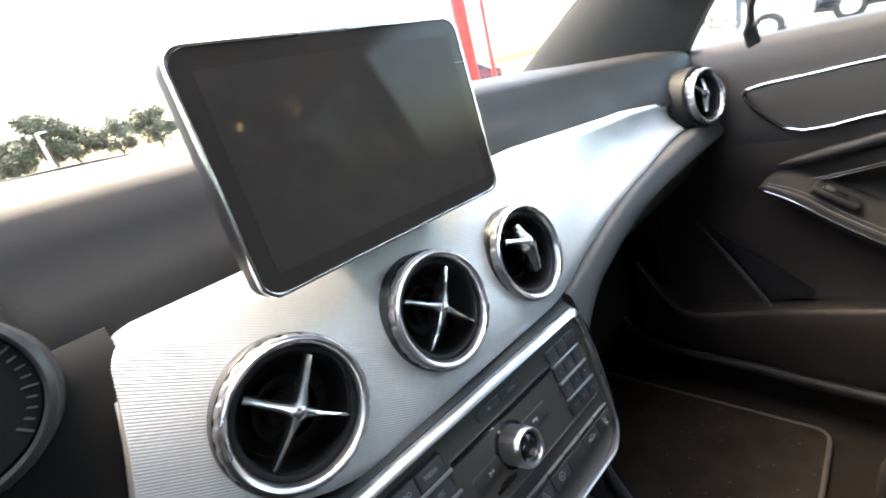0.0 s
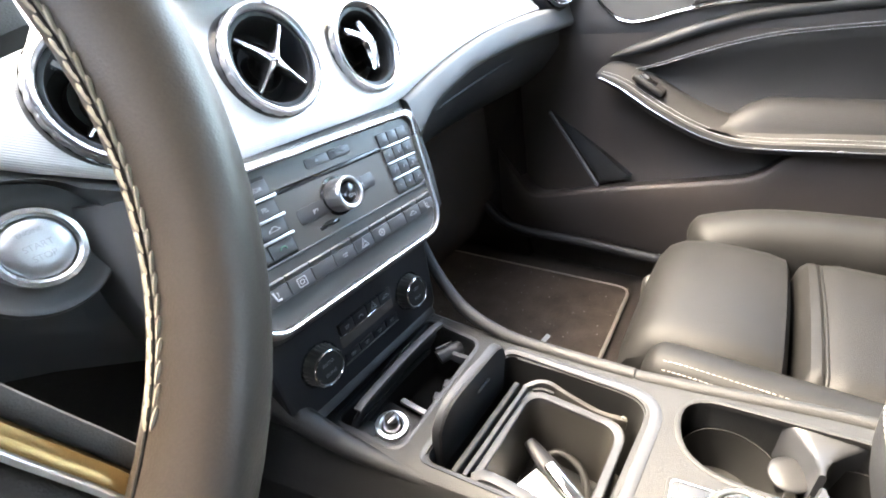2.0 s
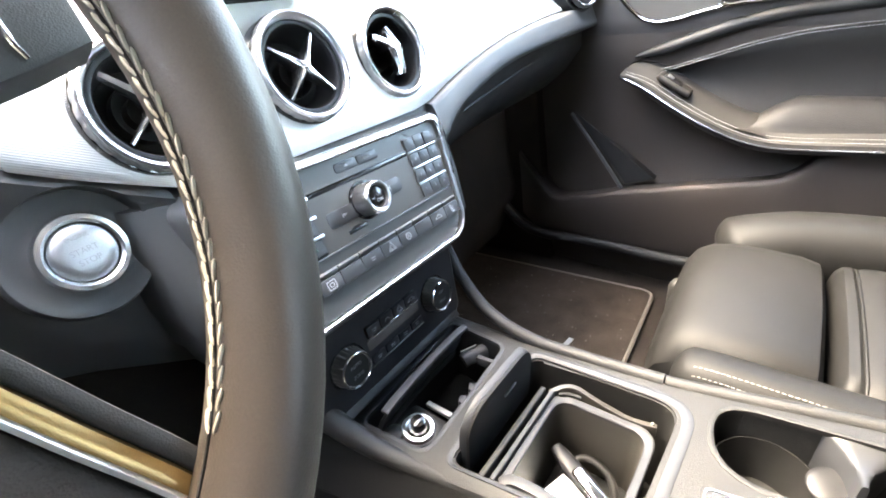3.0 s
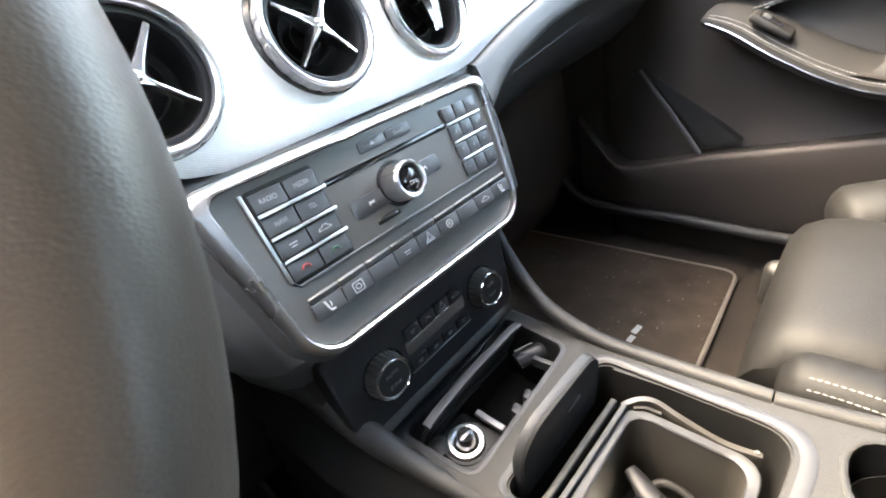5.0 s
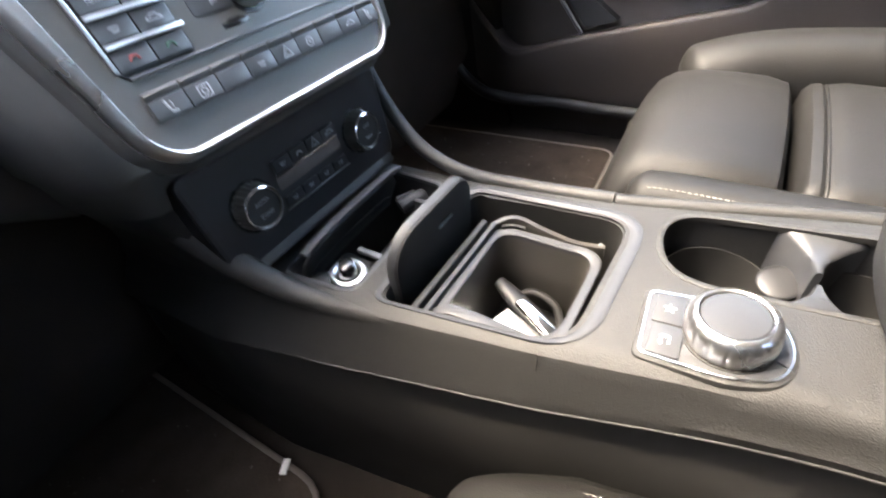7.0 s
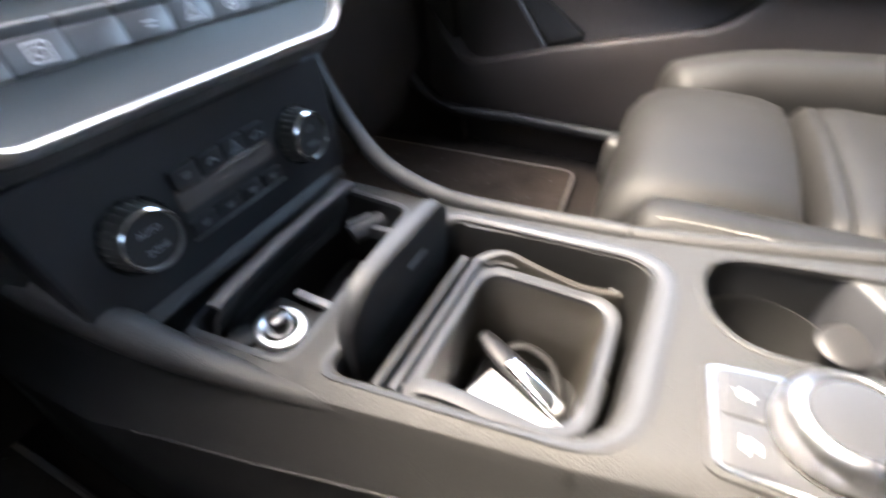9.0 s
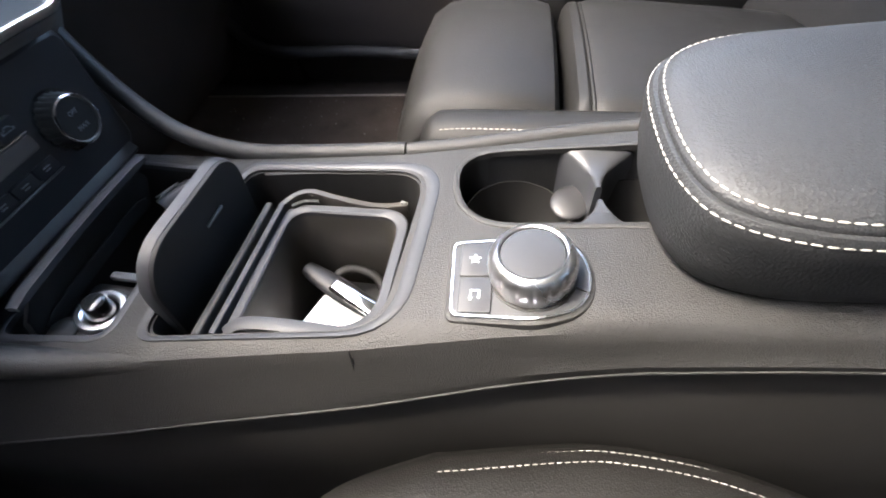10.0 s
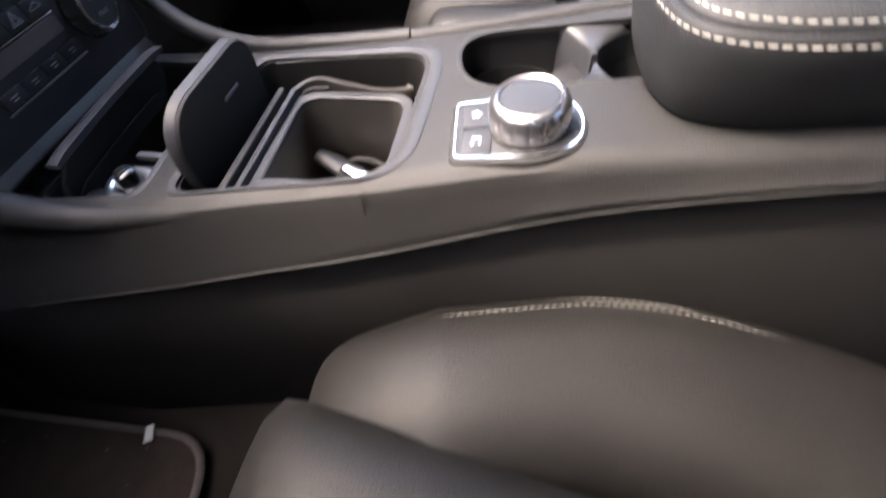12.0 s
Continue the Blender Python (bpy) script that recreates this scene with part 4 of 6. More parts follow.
part("slot_lip", rbox(0.124, 0.0012, 0.0016, 0.0004, ma @ pose(0.0085, 0.0378, 0.0042), 1), KEYCAP, audio)
key(audio, -0.0270, 0.0095, 0.036, 0.0135, lo=0.0035, hi=0.0047, r=0.0035, text="|<<", size=0.0045, ink=WHITE)
key(audio, 0.0300, 0.0130, 0.036, 0.0135, lo=0.0035, hi=0.0047, r=0.0035, text=">>|", size=0.0045, ink=WHITE)
part("card_slot", prism([(x - 0.019, y - 0.0060) for x, y in ((-0.011, -0.0022), (0.011, -0.0022), (0.011, 0.0012), (0.008, 0.0012), (0.004, 0.003), (-0.004, 0.003), (-0.008, 0.0012), (-0.011, 0.0012))], 0.003, 0.0043, 0.0002, ma), GLOSSY, audio)
knob_m = ma @ pose(0.0, 0.0130, 0.004)
rows = []
for i in range(80):
    a = 2 * math.pi * i / 80
    d = -0.0005 if i % 8 == 0 else 0.0
    rows.append([knob_m @ Vector((r * math.cos(a), r * math.sin(a), z)) for r, z in ((0.0135, 0.0), (0.0145 + d, 0.001), (0.0147 + d, 0.016), (0.0142 + d, 0.0192), (0.0128, 0.0208), (0.0112, 0.0204), (0.0102, 0.0180), (0.0100, 0.0))])
kn = part("volume_knob", loft(rows, wrap=True), RINGMETAL, audio, "polished ring knob")
part("knob_cap", lathe([(0, 0.0200), (0.004, 0.0198), (0.0080, 0.0188), (0.0101, 0.0168), (0.0101, 0.002)], 40, knob_m), GLOSSY, kn, "gloss black cap")
lettering("ON", 0.0045, knob_m @ pose(0, -0.003, 0.0202), DIM, kn)
part("knob_well", lathe([(0.0146, 0.0008), (0.0175, 0.0006), (0.018, -0.002)], 40, knob_m), GLOSSY, audio)
for i, (icon, t) in enumerate(((seat_icon, ""), (frame_icon, ""), (None, ""), (bars, ""), (triangle_icon, ""), (round_icon, ""), (None, ""), (car_icon, ""), (seat_icon, ""))):
    u = -0.0930 + i * 0.0240
    key(audio, u, -0.0355, 0.0232, 0.0125, lo=0.0035, hi=0.0085, icon=icon, ink=DIM)
    part("key_ledge", rbox(0.0232, 0.0052, 0.003, 0.0008, ma @ pose(u, -0.0266, 0.0066, 28), 2), RIM, audio)

# ---- climate panel ----
clim = thing("climate_panel", "black climate control panel with two ribbed knobs", "control panel")
mc = basis((-0.0032, 0.5640, 0.676), (1, 0, -0.03), (0, 0.13, 0.99))
part("panel", prism(taper(rrect(0.222, 0.094, (0.008, 0.008, 0.012, 0.012), 5), 0.5), -0.03, 0.003, 0.0035, mc), KEYSHELL, clim, "gloss black panel", 8)
for sx, t1, t2 in ((-1, "AUTO", "ZONE"), (1, "OFF", "MAX")):
    mk = mc @ pose(0.0665 * sx, -0.001, 0.003)
    rows = []
    for i in range(72):
        a = 2 * math.pi * i / 72
        rr = 0.0182 + (0.0007 if i % 3 else -0.0004)
        rows.append([Vector((r * math.cos(a), r * math.sin(a), z)) for r, z in ((rr + 0.001, 0.0), (rr, 0.002), (rr - 0.0006, 0.011), (0.0168, 0.0132), (0.0161, 0.0135), (0.0154, 0.0128), (0.0151, 0.01), (0.0151, 0.0))])
    k = part("knob", loft(rows, wrap=True), FACE, clim, "ribbed dark knob")
    part("knob_ring", lathe([(0.0156, 0.0125), (0.0163, 0.0141), (0.0171, 0.0136), (0.0172, 0.0124)], 56, mk @ pose(0, 0, 0), True), BRIGHT, k, "thin chrome ring")
    k.data.transform(mk)
    part("knob_face", lathe([(0, 0.0126), (0.0149, 0.0124), (0.0154, 0.0112), (0.0154, 0.0)], 48, mk), MATT, k)
    lettering(t1, 0.0048, mk @ pose(0, 0.005, 0.0128), FAINT, k)
    lettering(t2, 0.0048, mk @ pose(0, -0.0058, 0.0128), FAINT, k)
    part("knob_base", lathe([(0.019, 0.0), (0.022, 0.0), (0.0226, -0.004)], 48, mk), GLOSSY, clim)
for i in range(4):
    key(clim, -0.0285 + i * 0.019, 0.016, 0.018, 0.012, lo=0.002, hi=0.0065, icon=(bars, phone_icon, triangle_icon, car_icon)[i], ink=FAINT, m=mc, material=KEYSHELL)
part("status_window", prism([(x, y + 0.001) for x, y in rrect(0.078, 0.011, 0.002, 3)], 0.002, 0.0036, 0.0004, mc), SCREEN, clim)
part("key_edge", rbox(0.078, 0.0013, 0.0016, 0.0004, mc @ pose(0, 0.0085, 0.0038), 1), CHROME, clim)
for i in range(4):
    key(clim, -0.030 + i * 0.02, -0.0155, 0.0185, 0.009, lo=0.002, hi=0.005, icon=bars, ink=FAINT, m=mc, material=KEYSHELL)
part("key_edge", rbox(0.082, 0.0012, 0.0016, 0.0004, mc @ pose(0, -0.0225, 0.0034), 1), RIM, clim)
part("ledge", rbox(0.2, 0.012, 0.006, 0.002, mc @ pose(0, -0.046, 0.002, -30)), HARD, clim)

# ---- front tray: cover, ashtray, lighter ----
tray = thing("ashtray_tray", "open black ashtray tray with a raised curved cover", "tray")


def lining(outline, depth, t=0.0012):
    """A thin dark skin on the walls of an opening in the console."""
    ins = scaled(outline, t)
    return loft([[Vector((x, y, zc(y) - d)) for x, y in q] for q, d in ((outline, depth), (outline, 0.0022), (ins, 0.0022), (ins, depth))], wrap=True)


part("lining", lining(TRAY, 0.092), MATT, tray, "black lining")
part("floor_plate", prism([(x * 0.98, 0.517 + (y - 0.517) * 0.98) for x, y in TRAY], 0.524, 0.528, 0, None), MATT, tray)
def curved_cover(x0, x1, y, z, h, lean, t, n=12):
    """A narrow bowed strip that stands across the tray."""
    rows = []
    for i in range(n + 1):
        s = i / n
        x = x0 + (x1 - x0) * s
        bow = 0.0025 * math.sin(math.pi * s)
        e = max(0.0, abs(s - 0.5) * 2 - 0.86) / 0.14
        hh = h * (1 - 0.35 * e * e)
        rows.append([Vector((x, y + bow + lean * (1 - zz / h) + dy, z + zz)) for zz, dy in ((0, 0), (hh * 0.9, 0), (hh, t * 0.25), (hh, t * 0.75), (hh * 0.9, t), (0, t))])
    return loft(rows)


part("cover", curved_cover(-0.071, 0.064, 0.5190, 0.590, 0.049, 0.024, 0.0055), MATT, tray, "raised curved cover strip")
part("cover_edge", curved_cover(-0.072, 0.065, 0.5184, 0.6375, 0.0050, 0, 0.0080), BAND, tray, "pale upper edge")
part("inner_strip", curved_cover(-0.066, 0.056, 0.5310, 0.596, 0.014, 0.004, 0.0022), HARD, tray)
part("grip", rbox(0.052, 0.0030, 0.0040, 0.001, pose(0.022, 0.5565, 0.6085, 0, 0, 2), 2), CHROME, tray, "bright grip strip")
part("lighter_plate", prism(quad_outline([(-0.070, 0.534), (-0.0705, 0.4815), (-0.0245, 0.4815), (-0.0215, 0.534)], 0.006, 3), 0.530, 0.5950, 0.0015), MATT, tray, "dark plate round the lighter")
part("front_bar", rbox(0.082, 0.0052, 0.014, 0.0014, pose(0.0190, 0.4822, 0.5985, 0, 0.3, 1.0), 2), BAND, tray, "smooth grey ash frame")
part("side_bar", rbox(0.0060, 0.026, 0.012, 0.0014, pose(0.0630, 0.4945, 0.5985, 0, 0, 4), 2), BAND, tray)
part("side_bar", rbox(0.0062, 0.032, 0.005, 0.0014, pose(-0.0195, 0.5030, 0.6005, -1, 0, -3), 2), RIM, tray, "bright tongue beside the ash tray")
for x in (0.005, 0.024):
    rest = quad_outline([(x - 0.006, 0.4855), (x + 0.006, 0.4855), (x + 0.0045, 0.4960), (x - 0.0050, 0.4935)], 0.002, 3)
    part("stub_rest", prism(rest, 0.585, 0.5995, 0.001), BAND, tray)
part("hinge_cup", tube([Vector((0.0560, 0.5235, 0.5935)), Vector((0.0600, 0.5215, 0.5945)), Vector((0.0830, 0.5100, 0.5945))], 0.0085, 20), BAND, tray, "rounded hinge barrel")
part("hinge_slot", sweep([Vector((0.0610, 0.5300, 0.6005)), Vector((0.0800, 0.5205, 0.6005))], rrect(0.0022, 0.0016, 0.0005, 2)), RIM, tray, "pale grey hinge edge")
part("hinge_cup", lathe([(0, 0.004), (0.007, 0.0035), (0.010, 0.001), (0.0105, -0.02)], 28, pose(-0.0640, 0.5260, 0.6000)), HARD, tray)

lighter = thing("cigarette_lighter", "chrome-ringed cigarette lighter in its socket", "lighter")
ml = pose(-0.0475, 0.5090, 0.5985, 8, 0, 0) @ Matrix.Scale(1.12, 4)
part("socket", lathe([(0.0125, -0.03), (0.0175, -0.03), (0.0175, 0.0), (0.0125, 0.0)], 40, ml, True), MATT, lighter)
part("socket_ring", lathe([(0.0092, -0.001), (0.0098, 0.0022), (0.0112, 0.0032), (0.0138, 0.0030), (0.015, 0.0015), (0.0154, -0.001)], 44, ml, True), RINGMETAL, lighter, "chrome ring")
part("plug", lathe([(0, 0.0135), (0.0048, 0.0133), (0.0064, 0.0122), (0.0068, 0.009), (0.0072, 0.006), (0.0088, 0.002), (0.0095, -0.006), (0, -0.006)], 36, ml), GLOSSY, lighter, "gloss black knob")

# ---- storage box: raised flap, hinge bar, liner, contents ----
flap = thing("storage_flap", "raised dark storage flap with a pale rounded edge", "lid")
mf = basis((-0.001, 0.4385, 0.6255), (1, -0.05, 0.0), (0, -0.07, 1))
fo = rrect(0.110, 0.072, (0.022, 0.030, 0.004, 0.004), 7)
part("panel", prism(fo, -0.006, 0.0, 0.0015, mf), MATT, flap, "dark inner face")
part("edge", ring([(x * 1.0, y) for x, y in rrect(0.1125, 0.0745, (0.023, 0.031, 0.004, 0.004), 7)], scaled(fo, 0.003), -0.0095, -0.0028, 0.003, mf), BAND, flap, "pale rounded edge")
part("latch", rbox(0.02, 0.003, 0.002, 0.0008, mf @ pose(0.012, 0.012, 0.001), 1), RIM, flap)
hb = [Vector((-0.0655, 0.4245, 0.610)), Vector((0.0458, 0.4185, 0.612))]
part("hinge_bar", sweep(hb, rrect(0.0055, 0.010, 0.0015, 3)), HARD, flap, "dark hinge bar")
part("hinge_bar", sweep([p + Vector((0.003, -0.0085, -0.002)) for p in hb], rrect(0.0045, 0.009, 0.001, 3)), BAND, flap)

box = thing("storage_bin", "open storage bin sunk into the console", "bin")
part("lining", lining(BOX, 0.115), MATT, box, "black lining")
inn = quad_outline([(-0.064, 0.4125), (-0.0515, 0.3135), (0.0545, 0.3105), (0.0555, 0.4105)], [0.006, 0.026, 0.022, 0.020], 8)


def bent(x, y):
    """The rim dips in a little half-way along its far side."""
    return x - 0.0022 * math.exp(-((y - 0.346) / 0.008) ** 2) * (x > 0.04), y


def rim_row(inset, z):
    return [Vector((*bent(x, y), z)) for x, y in scaled(inn, inset)]


part("liner", loft([rim_row(0.0072, 0.6060), rim_row(0.0085, 0.600), rim_row(0.0120, 0.522), rim_row(0.0150, 0.520), rim_row(0.0150, 0.516), rim_row(0.0050, 0.516), rim_row(0.0020, 0.602)], wrap=True), BIN, box, "dark rubbery liner")
part("liner_rim", loft([rim_row(0.0012, 0.600), rim_row(0.0, 0.6068), rim_row(0.0010, 0.6080), rim_row(0.0066, 0.6080), rim_row(0.0078, 0.6070), rim_row(0.0078, 0.600)], wrap=True), BAND, box, "flat grey rubber rim")
part("bin_floor", prism(scaled(inn, 0.012), 0.515, 0.523), MATT, box)
side = ((0.31, 0.53), (0.43, 0.53), (0.43, 0.622), (0.31, 0.632))
part("side_lining", loft([[Vector((x, y, z)) for y, z in side] for x in (0.0705, 0.0735)]), MATT, box)
arch = spl([(0.047, 0.4125, 0.6125), (0.0580, 0.4020, 0.6150), (0.0618, 0.3900, 0.6155), (0.0590, 0.3710, 0.6130), (0.0560, 0.3400, 0.6095), (0.0585, 0.3150, 0.6100)], 8)
part("rim_arch", sweep(arch, [(-0.0022, -0.012), (-0.0030, -0.002), (-0.0022, 0.0), (0.0022, 0.0), (0.0030, -0.002), (0.0022, -0.012)]), BIN, box, "raised arch of the rim")
part("arch_slot", sweep(spl([(0.0505, 0.404, 0.6092), (0.0552, 0.396, 0.6098), (0.0562, 0.384, 0.6095)], 5), rrect(0.0035, 0.003, 0.001, 2)), MATT, box)
part("rivet", lathe([(0, 0.0012), (0.0016, 0.0009), (0.0020, 0.0)], 14, pose(0.0590, 0.3185, 0.6102)), RIM, box)
part("strap", sweep(spl([(-0.060, 0.4100, 0.6080), (-0.0545, 0.4020, 0.6110), (-0.0530, 0.3860, 0.6118), (-0.0532, 0.3620, 0.6108), (-0.0540, 0.3300, 0.6085)], 7), rrect(0.0095, 0.0030, 0.001, 2)), BAND, box, "grey rubber strap")

card = part("paper_card", rbox(0.062, 0.045, 0.0012, 0.0004, pose(-0.0205, 0.3600, 0.549, 4, -5, 71), 1), PAPER)
tagged(card, "white paper card lying in the storage bin", "card")
part("punched_hole", lathe([(0, 0.0009), (0.0024, 0.0009), (0.0024, 0.0004)], 16, pose(-0.0205, 0.3600, 0.549, 4, -5, 71) @ pose(-0.024, 0.016, 0)), GLOSSY, card)
keyt = thing("car_key", "black and chrome car key on the card", "key")
mkey = pose(0.0050, 0.3625, 0.566, 0, 6, -117)
rows = []
for s in range(13):
    f = s / 12
    x = -0.036 + 0.072 * f
    w = 0.006 + 0.0035 * math.sin(math.pi * f) ** 0.7
    rows.append([Vector((x, w * math.cos(a), 0.0046 * math.sin(a))) for a in [2 * math.pi * i / 14 for i in range(14)]])
bm = loft(rows)
bm.transform(mkey)
part("shell", bm, KEYSHELL, keyt, "black plastic shell")
part("chrome_blade", rbox(0.046, 0.0135, 0.0080, 0.0035, mkey @ pose(0.014, 0.0, 0.0018)), BRIGHT, keyt, "polished chrome half")
loop = part("cable_loop", sweep(spl([(0.012, 0.33, 0.53), (0.034, 0.345, 0.545), (0.036, 0.372, 0.55), (0.012, 0.384, 0.54), (-0.02, 0.374, 0.535)], 8), circle(0.004, 10)), MATT)
tagged(loop, "black coiled strap in the storage bin", "strap")

# ---- controller ----
ctl = thing("media_controller", "silver rotary media controller with two buttons on a framed plate", "controller")
zt = zc(0.235)
mt = basis((-0.027, 0.2285, zt + 0.0005), (1, 0, 0), (0, 1, -0.096))
plate = quad_outline([(-0.0275, 0.0405), (0.024, 0.0435), (0.027, 0.005), (0.024, -0.028), (0.0, -0.0365), (-0.022, -0.030), (-0.029, -0.005)][::-1], [0.008, 0.012, 0.012, 0.012, 0.01, 0.005, 0.005], 5)
part("surround", prism(plate, -0.006, 0.0012, 0.0012, mt @ Matrix.Diagonal((1.09, 1.06, 1, 1))), SATIN, ctl)
part("plate_frame", ring(plate, scaled(plate, 0.0018), -0.004, 0.0028, 0.0008, mt), CHROME, ctl, "bright plate frame")
part("plate", prism(scaled(plate, 0.0016), -0.004, 0.0018, 0.0003, mt), BAND, ctl, "dark button plate")


def star_icon(k, m, ink):
    o2 = [((0.0048 if i % 2 == 0 else 0.0021) * math.sin(math.pi * i / 5), (0.0048 if i % 2 == 0 else 0.0021) * math.cos(math.pi * i / 5)) for i in range(10)]
    part("icon", prism(o2, -0.0002, 0.0002, 0, m), ink, k)


def back_icon(k, m, ink):
    part("icon", tube([m @ Vector(p) for p in ((-0.003, -0.003, 0), (-0.003, 0.0035, 0), (0.003, 0.0035, 0), (0.003, -0.0035, 0))], 0.0006, 6), ink, k)
    part("icon", prism([(-0.0046, -0.0025), (-0.003, -0.0055), (-0.0014, -0.0025)], -0.0003, 0.0003, 0, m), ink, k)


mr = pose(0, 0, 0, 0, 0, -90)
key(ctl, 0.0105, 0.029, 0.0235, 0.017, lo=0.001, hi=0.0032, icon=lambda k, m, ink: star_icon(k, m @ mr @ Matrix.Diagonal((0.75, 0.75, 1, 1)), ink), m=mt, material=BAND)
key(ctl, -0.014, 0.0275, 0.0225, 0.018, lo=0.001, hi=0.0032, icon=lambda k, m, ink: back_icon(k, m @ mr @ Matrix.Diagonal((0.75, 0.75, 1, 1)), ink), m=mt, material=BAND)
mkn = mt @ pose(0.001, -0.0035, 0.0015)
rows = []
for i in range(96):
    a = 2 * math.pi * i / 96
    d = -0.0009 if i % 6 in (0,) else 0.0
    rows.append([Vector((r * math.cos(a), r * math.sin(a), z)) for r, z in ((0.0225, 0.0), (0.0236 + d * 0.6, 0.003), (0.0240 + d, 0.009), (0.0238 + d, 0.0140), (0.0226 + d * 0.5, 0.0172), (0.0206, 0.0196), (0.0186, 0.0204), (0.0176, 0.0198), (0.0172, 0.016), (0.0172, 0.0))])
bm = loft(rows, wrap=True)
bm.transform(mkn)
kc = part("dial", bm, RINGMETAL, ctl, "grooved silver dial")
part("dial_top", lathe([(0, 0.0204), (0.010, 0.0202), (0.0164, 0.0195), (0.0173, 0.0186), (0.0173, 0.005)], 56, mkn), BAND, kc, "smooth grey touch face")
part("dial_base", lathe([(0.0215, -0.003), (0.0245, -0.003), (0.0245, 0.0008), (0.023, 0.0012), (0.0205, 0.001)], 56, mkn, True), MATT, ctl)

# ---- cup holders ----
cups = thing("cup_holder", "dark twin cup holder with a sprung plastic divider", "cup holder")
for cy, r in ((0.234, 0.036), (0.150, 0.034)):
    part("cup_wall", lathe([(0, -0.073), (r - 0.006, -0.073), (r - 0.002, -0.05), (r, -0.030), (r + 0.001, -0.030), (r + 0.001, -0.076), (0, -0.076)], 44, pose(0.0495, cy, zc(cy))), MATT, cups, "dark cup lining")
rows = []
for i in range(21):
    f = i / 20
    x = 0.089 - 0.043 * f
    w = 0.0022 + 0.0255 * (1 - f) ** 2.2
    top = zc(0.18) - 0.0015 - 0.004 * math.sin(math.pi * f)
    rows.append([Vector((x, 0.1800 + 0.003 * f + dy * w, top + dz)) for dy, dz in ((-1, -0.045), (-1, -0.004), (-0.82, -0.001), (-0.4, 0.0), (0.4, 0.0), (0.82, -0.001), (1, -0.004), (1, -0.045))])
part("divider", loft(rows), BAND, cups, "smooth grey horn-shaped divider", 50)
rows = []
for i in range(13):
    f = i / 12
    x = 0.010 + 0.025 * f
    w = 0.0018 + 0.0205 * (1 - f) ** 1.7
    rows.append([Vector((x, 0.1825 + 0.001 * f + dy * w, zc(0.18) - 0.0012 + dz)) for dy, dz in ((-1, -0.045), (-1, -0.003), (-0.7, -0.0005), (0.7, -0.0005), (1, -0.003), (1, -0.045))])
part("divider", loft(rows), BAND, cups, "smooth grey pointed divider", 50)
bm = bmesh.new()
bmesh.ops.create_uvsphere(bm, u_segments=24, v_segments=14, radius=1.0, matrix=basis((0.0610, 0.1960, zc(0.2) - 0.0290), (0.447, 0.894, 0.0), (0.80, -0.40, 0.20)) @ Matrix.Diagonal((0.0140, 0.0150, 0.0028, 1)))
part("spring_flap", bm, KEYSHELL, cups, "dark rounded sprung flap")

# ---- armrest ----
arm = thing("armrest", "padded leather armrest with double white stitching", "armrest")
AR = [(p.x, p.y) for p in spl([(-0.046, -0.30, 0), (-0.050, -0.02, 0), (-0.051, 0.085, 0), (-0.048, 0.125, 0), (-0.035, 0.153, 0), (-0.008, 0.166, 0), (0.03, 0.169, 0), (0.07, 0.166, 0), (0.096, 0.153, 0), (0.112, 0.125, 0), (0.118, 0.08, 0), (0.124, -0.02, 0), (0.128, -0.30, 0)], 6)]


def arm_z(y):
    return 0.716 - 0.05 * (y - 0.16)


def arm_row(inset, z_from_top, f=0.0):
    return [Vector((x, y, arm_z(y) + z_from_top if f == 0 else zc(y) + f)) for x, y in scaled(AR, inset)]


part("pad_side", loft([arm_row(0.011, 0, 0.0005), arm_row(0.0065, 0, 0.008), arm_row(0.0025, -0.040), arm_row(0.0008, -0.024), arm_row(0.0, -0.016), arm_row(0.0006, -0.0115), arm_row(0.0022, -0.0088), arm_row(0.0042, -0.0085), arm_row(0.009, -0.010)], caps=True), ARM, arm, "leather side band")
part("pad_top", loft([arm_row(0.0045, -0.0105), arm_row(0.0042, -0.0078), arm_row(0.0052, -0.0055), arm_row(0.0095, -0.0022), arm_row(0.018, 0.0006), arm_row(0.03, 0.0028), arm_row(0.05, 0.0045), arm_row(0.07, 0.005), arm_row(0.083, 0.0052)]), ARM, arm, "smooth leather top")
for inset, dz in ((0.0004, -0.0122), (0.0062, -0.0043)):
    line = [p for p in arm_row(inset, dz)]
    part("stitching", stitches(line[2:], 0.0054, 0.0041, 0.00050), THREAD, arm, "white stitching")
part("core", loft([arm_row(0.02, 0, -0.004), arm_row(0.02, 0, 0.01)]), MATT, arm)

# ---- seats ----
def cushion_block(x0, x1, stations, z, thick, crown, side, slant=0.0):
    """A padded block; stations run from front to back as (y, drop of the top)."""
    rows = []
    for y, d in stations:
        row = []
        xa, xb = x0, x1
        if side < 0:
            xb -= slant * max(0.0, 0.37 - y)
        for j in range(17):
            f = j / 16
            e = min(f, 1 - f)
            edge = 0.020 * max(0.0, 1 - e / 0.10) ** 2
            row.append(Vector((xa + (xb - xa) * f, y, z - d - edge + crown * math.sin(math.pi * f))))
        row.append(Vector((xb + 0.002, y, z - d - 0.045)))
        lo = z - thick
        row.append(Vector((xb - 0.004, y, min(lo, z - d - 0.05))))
        row.append(Vector((xa + 0.004, y, min(lo, z - d - 0.05))))
        row.append(Vector((xa - 0.002, y, z - d - 0.045)))
        rows.append(row)
    return loft(rows)


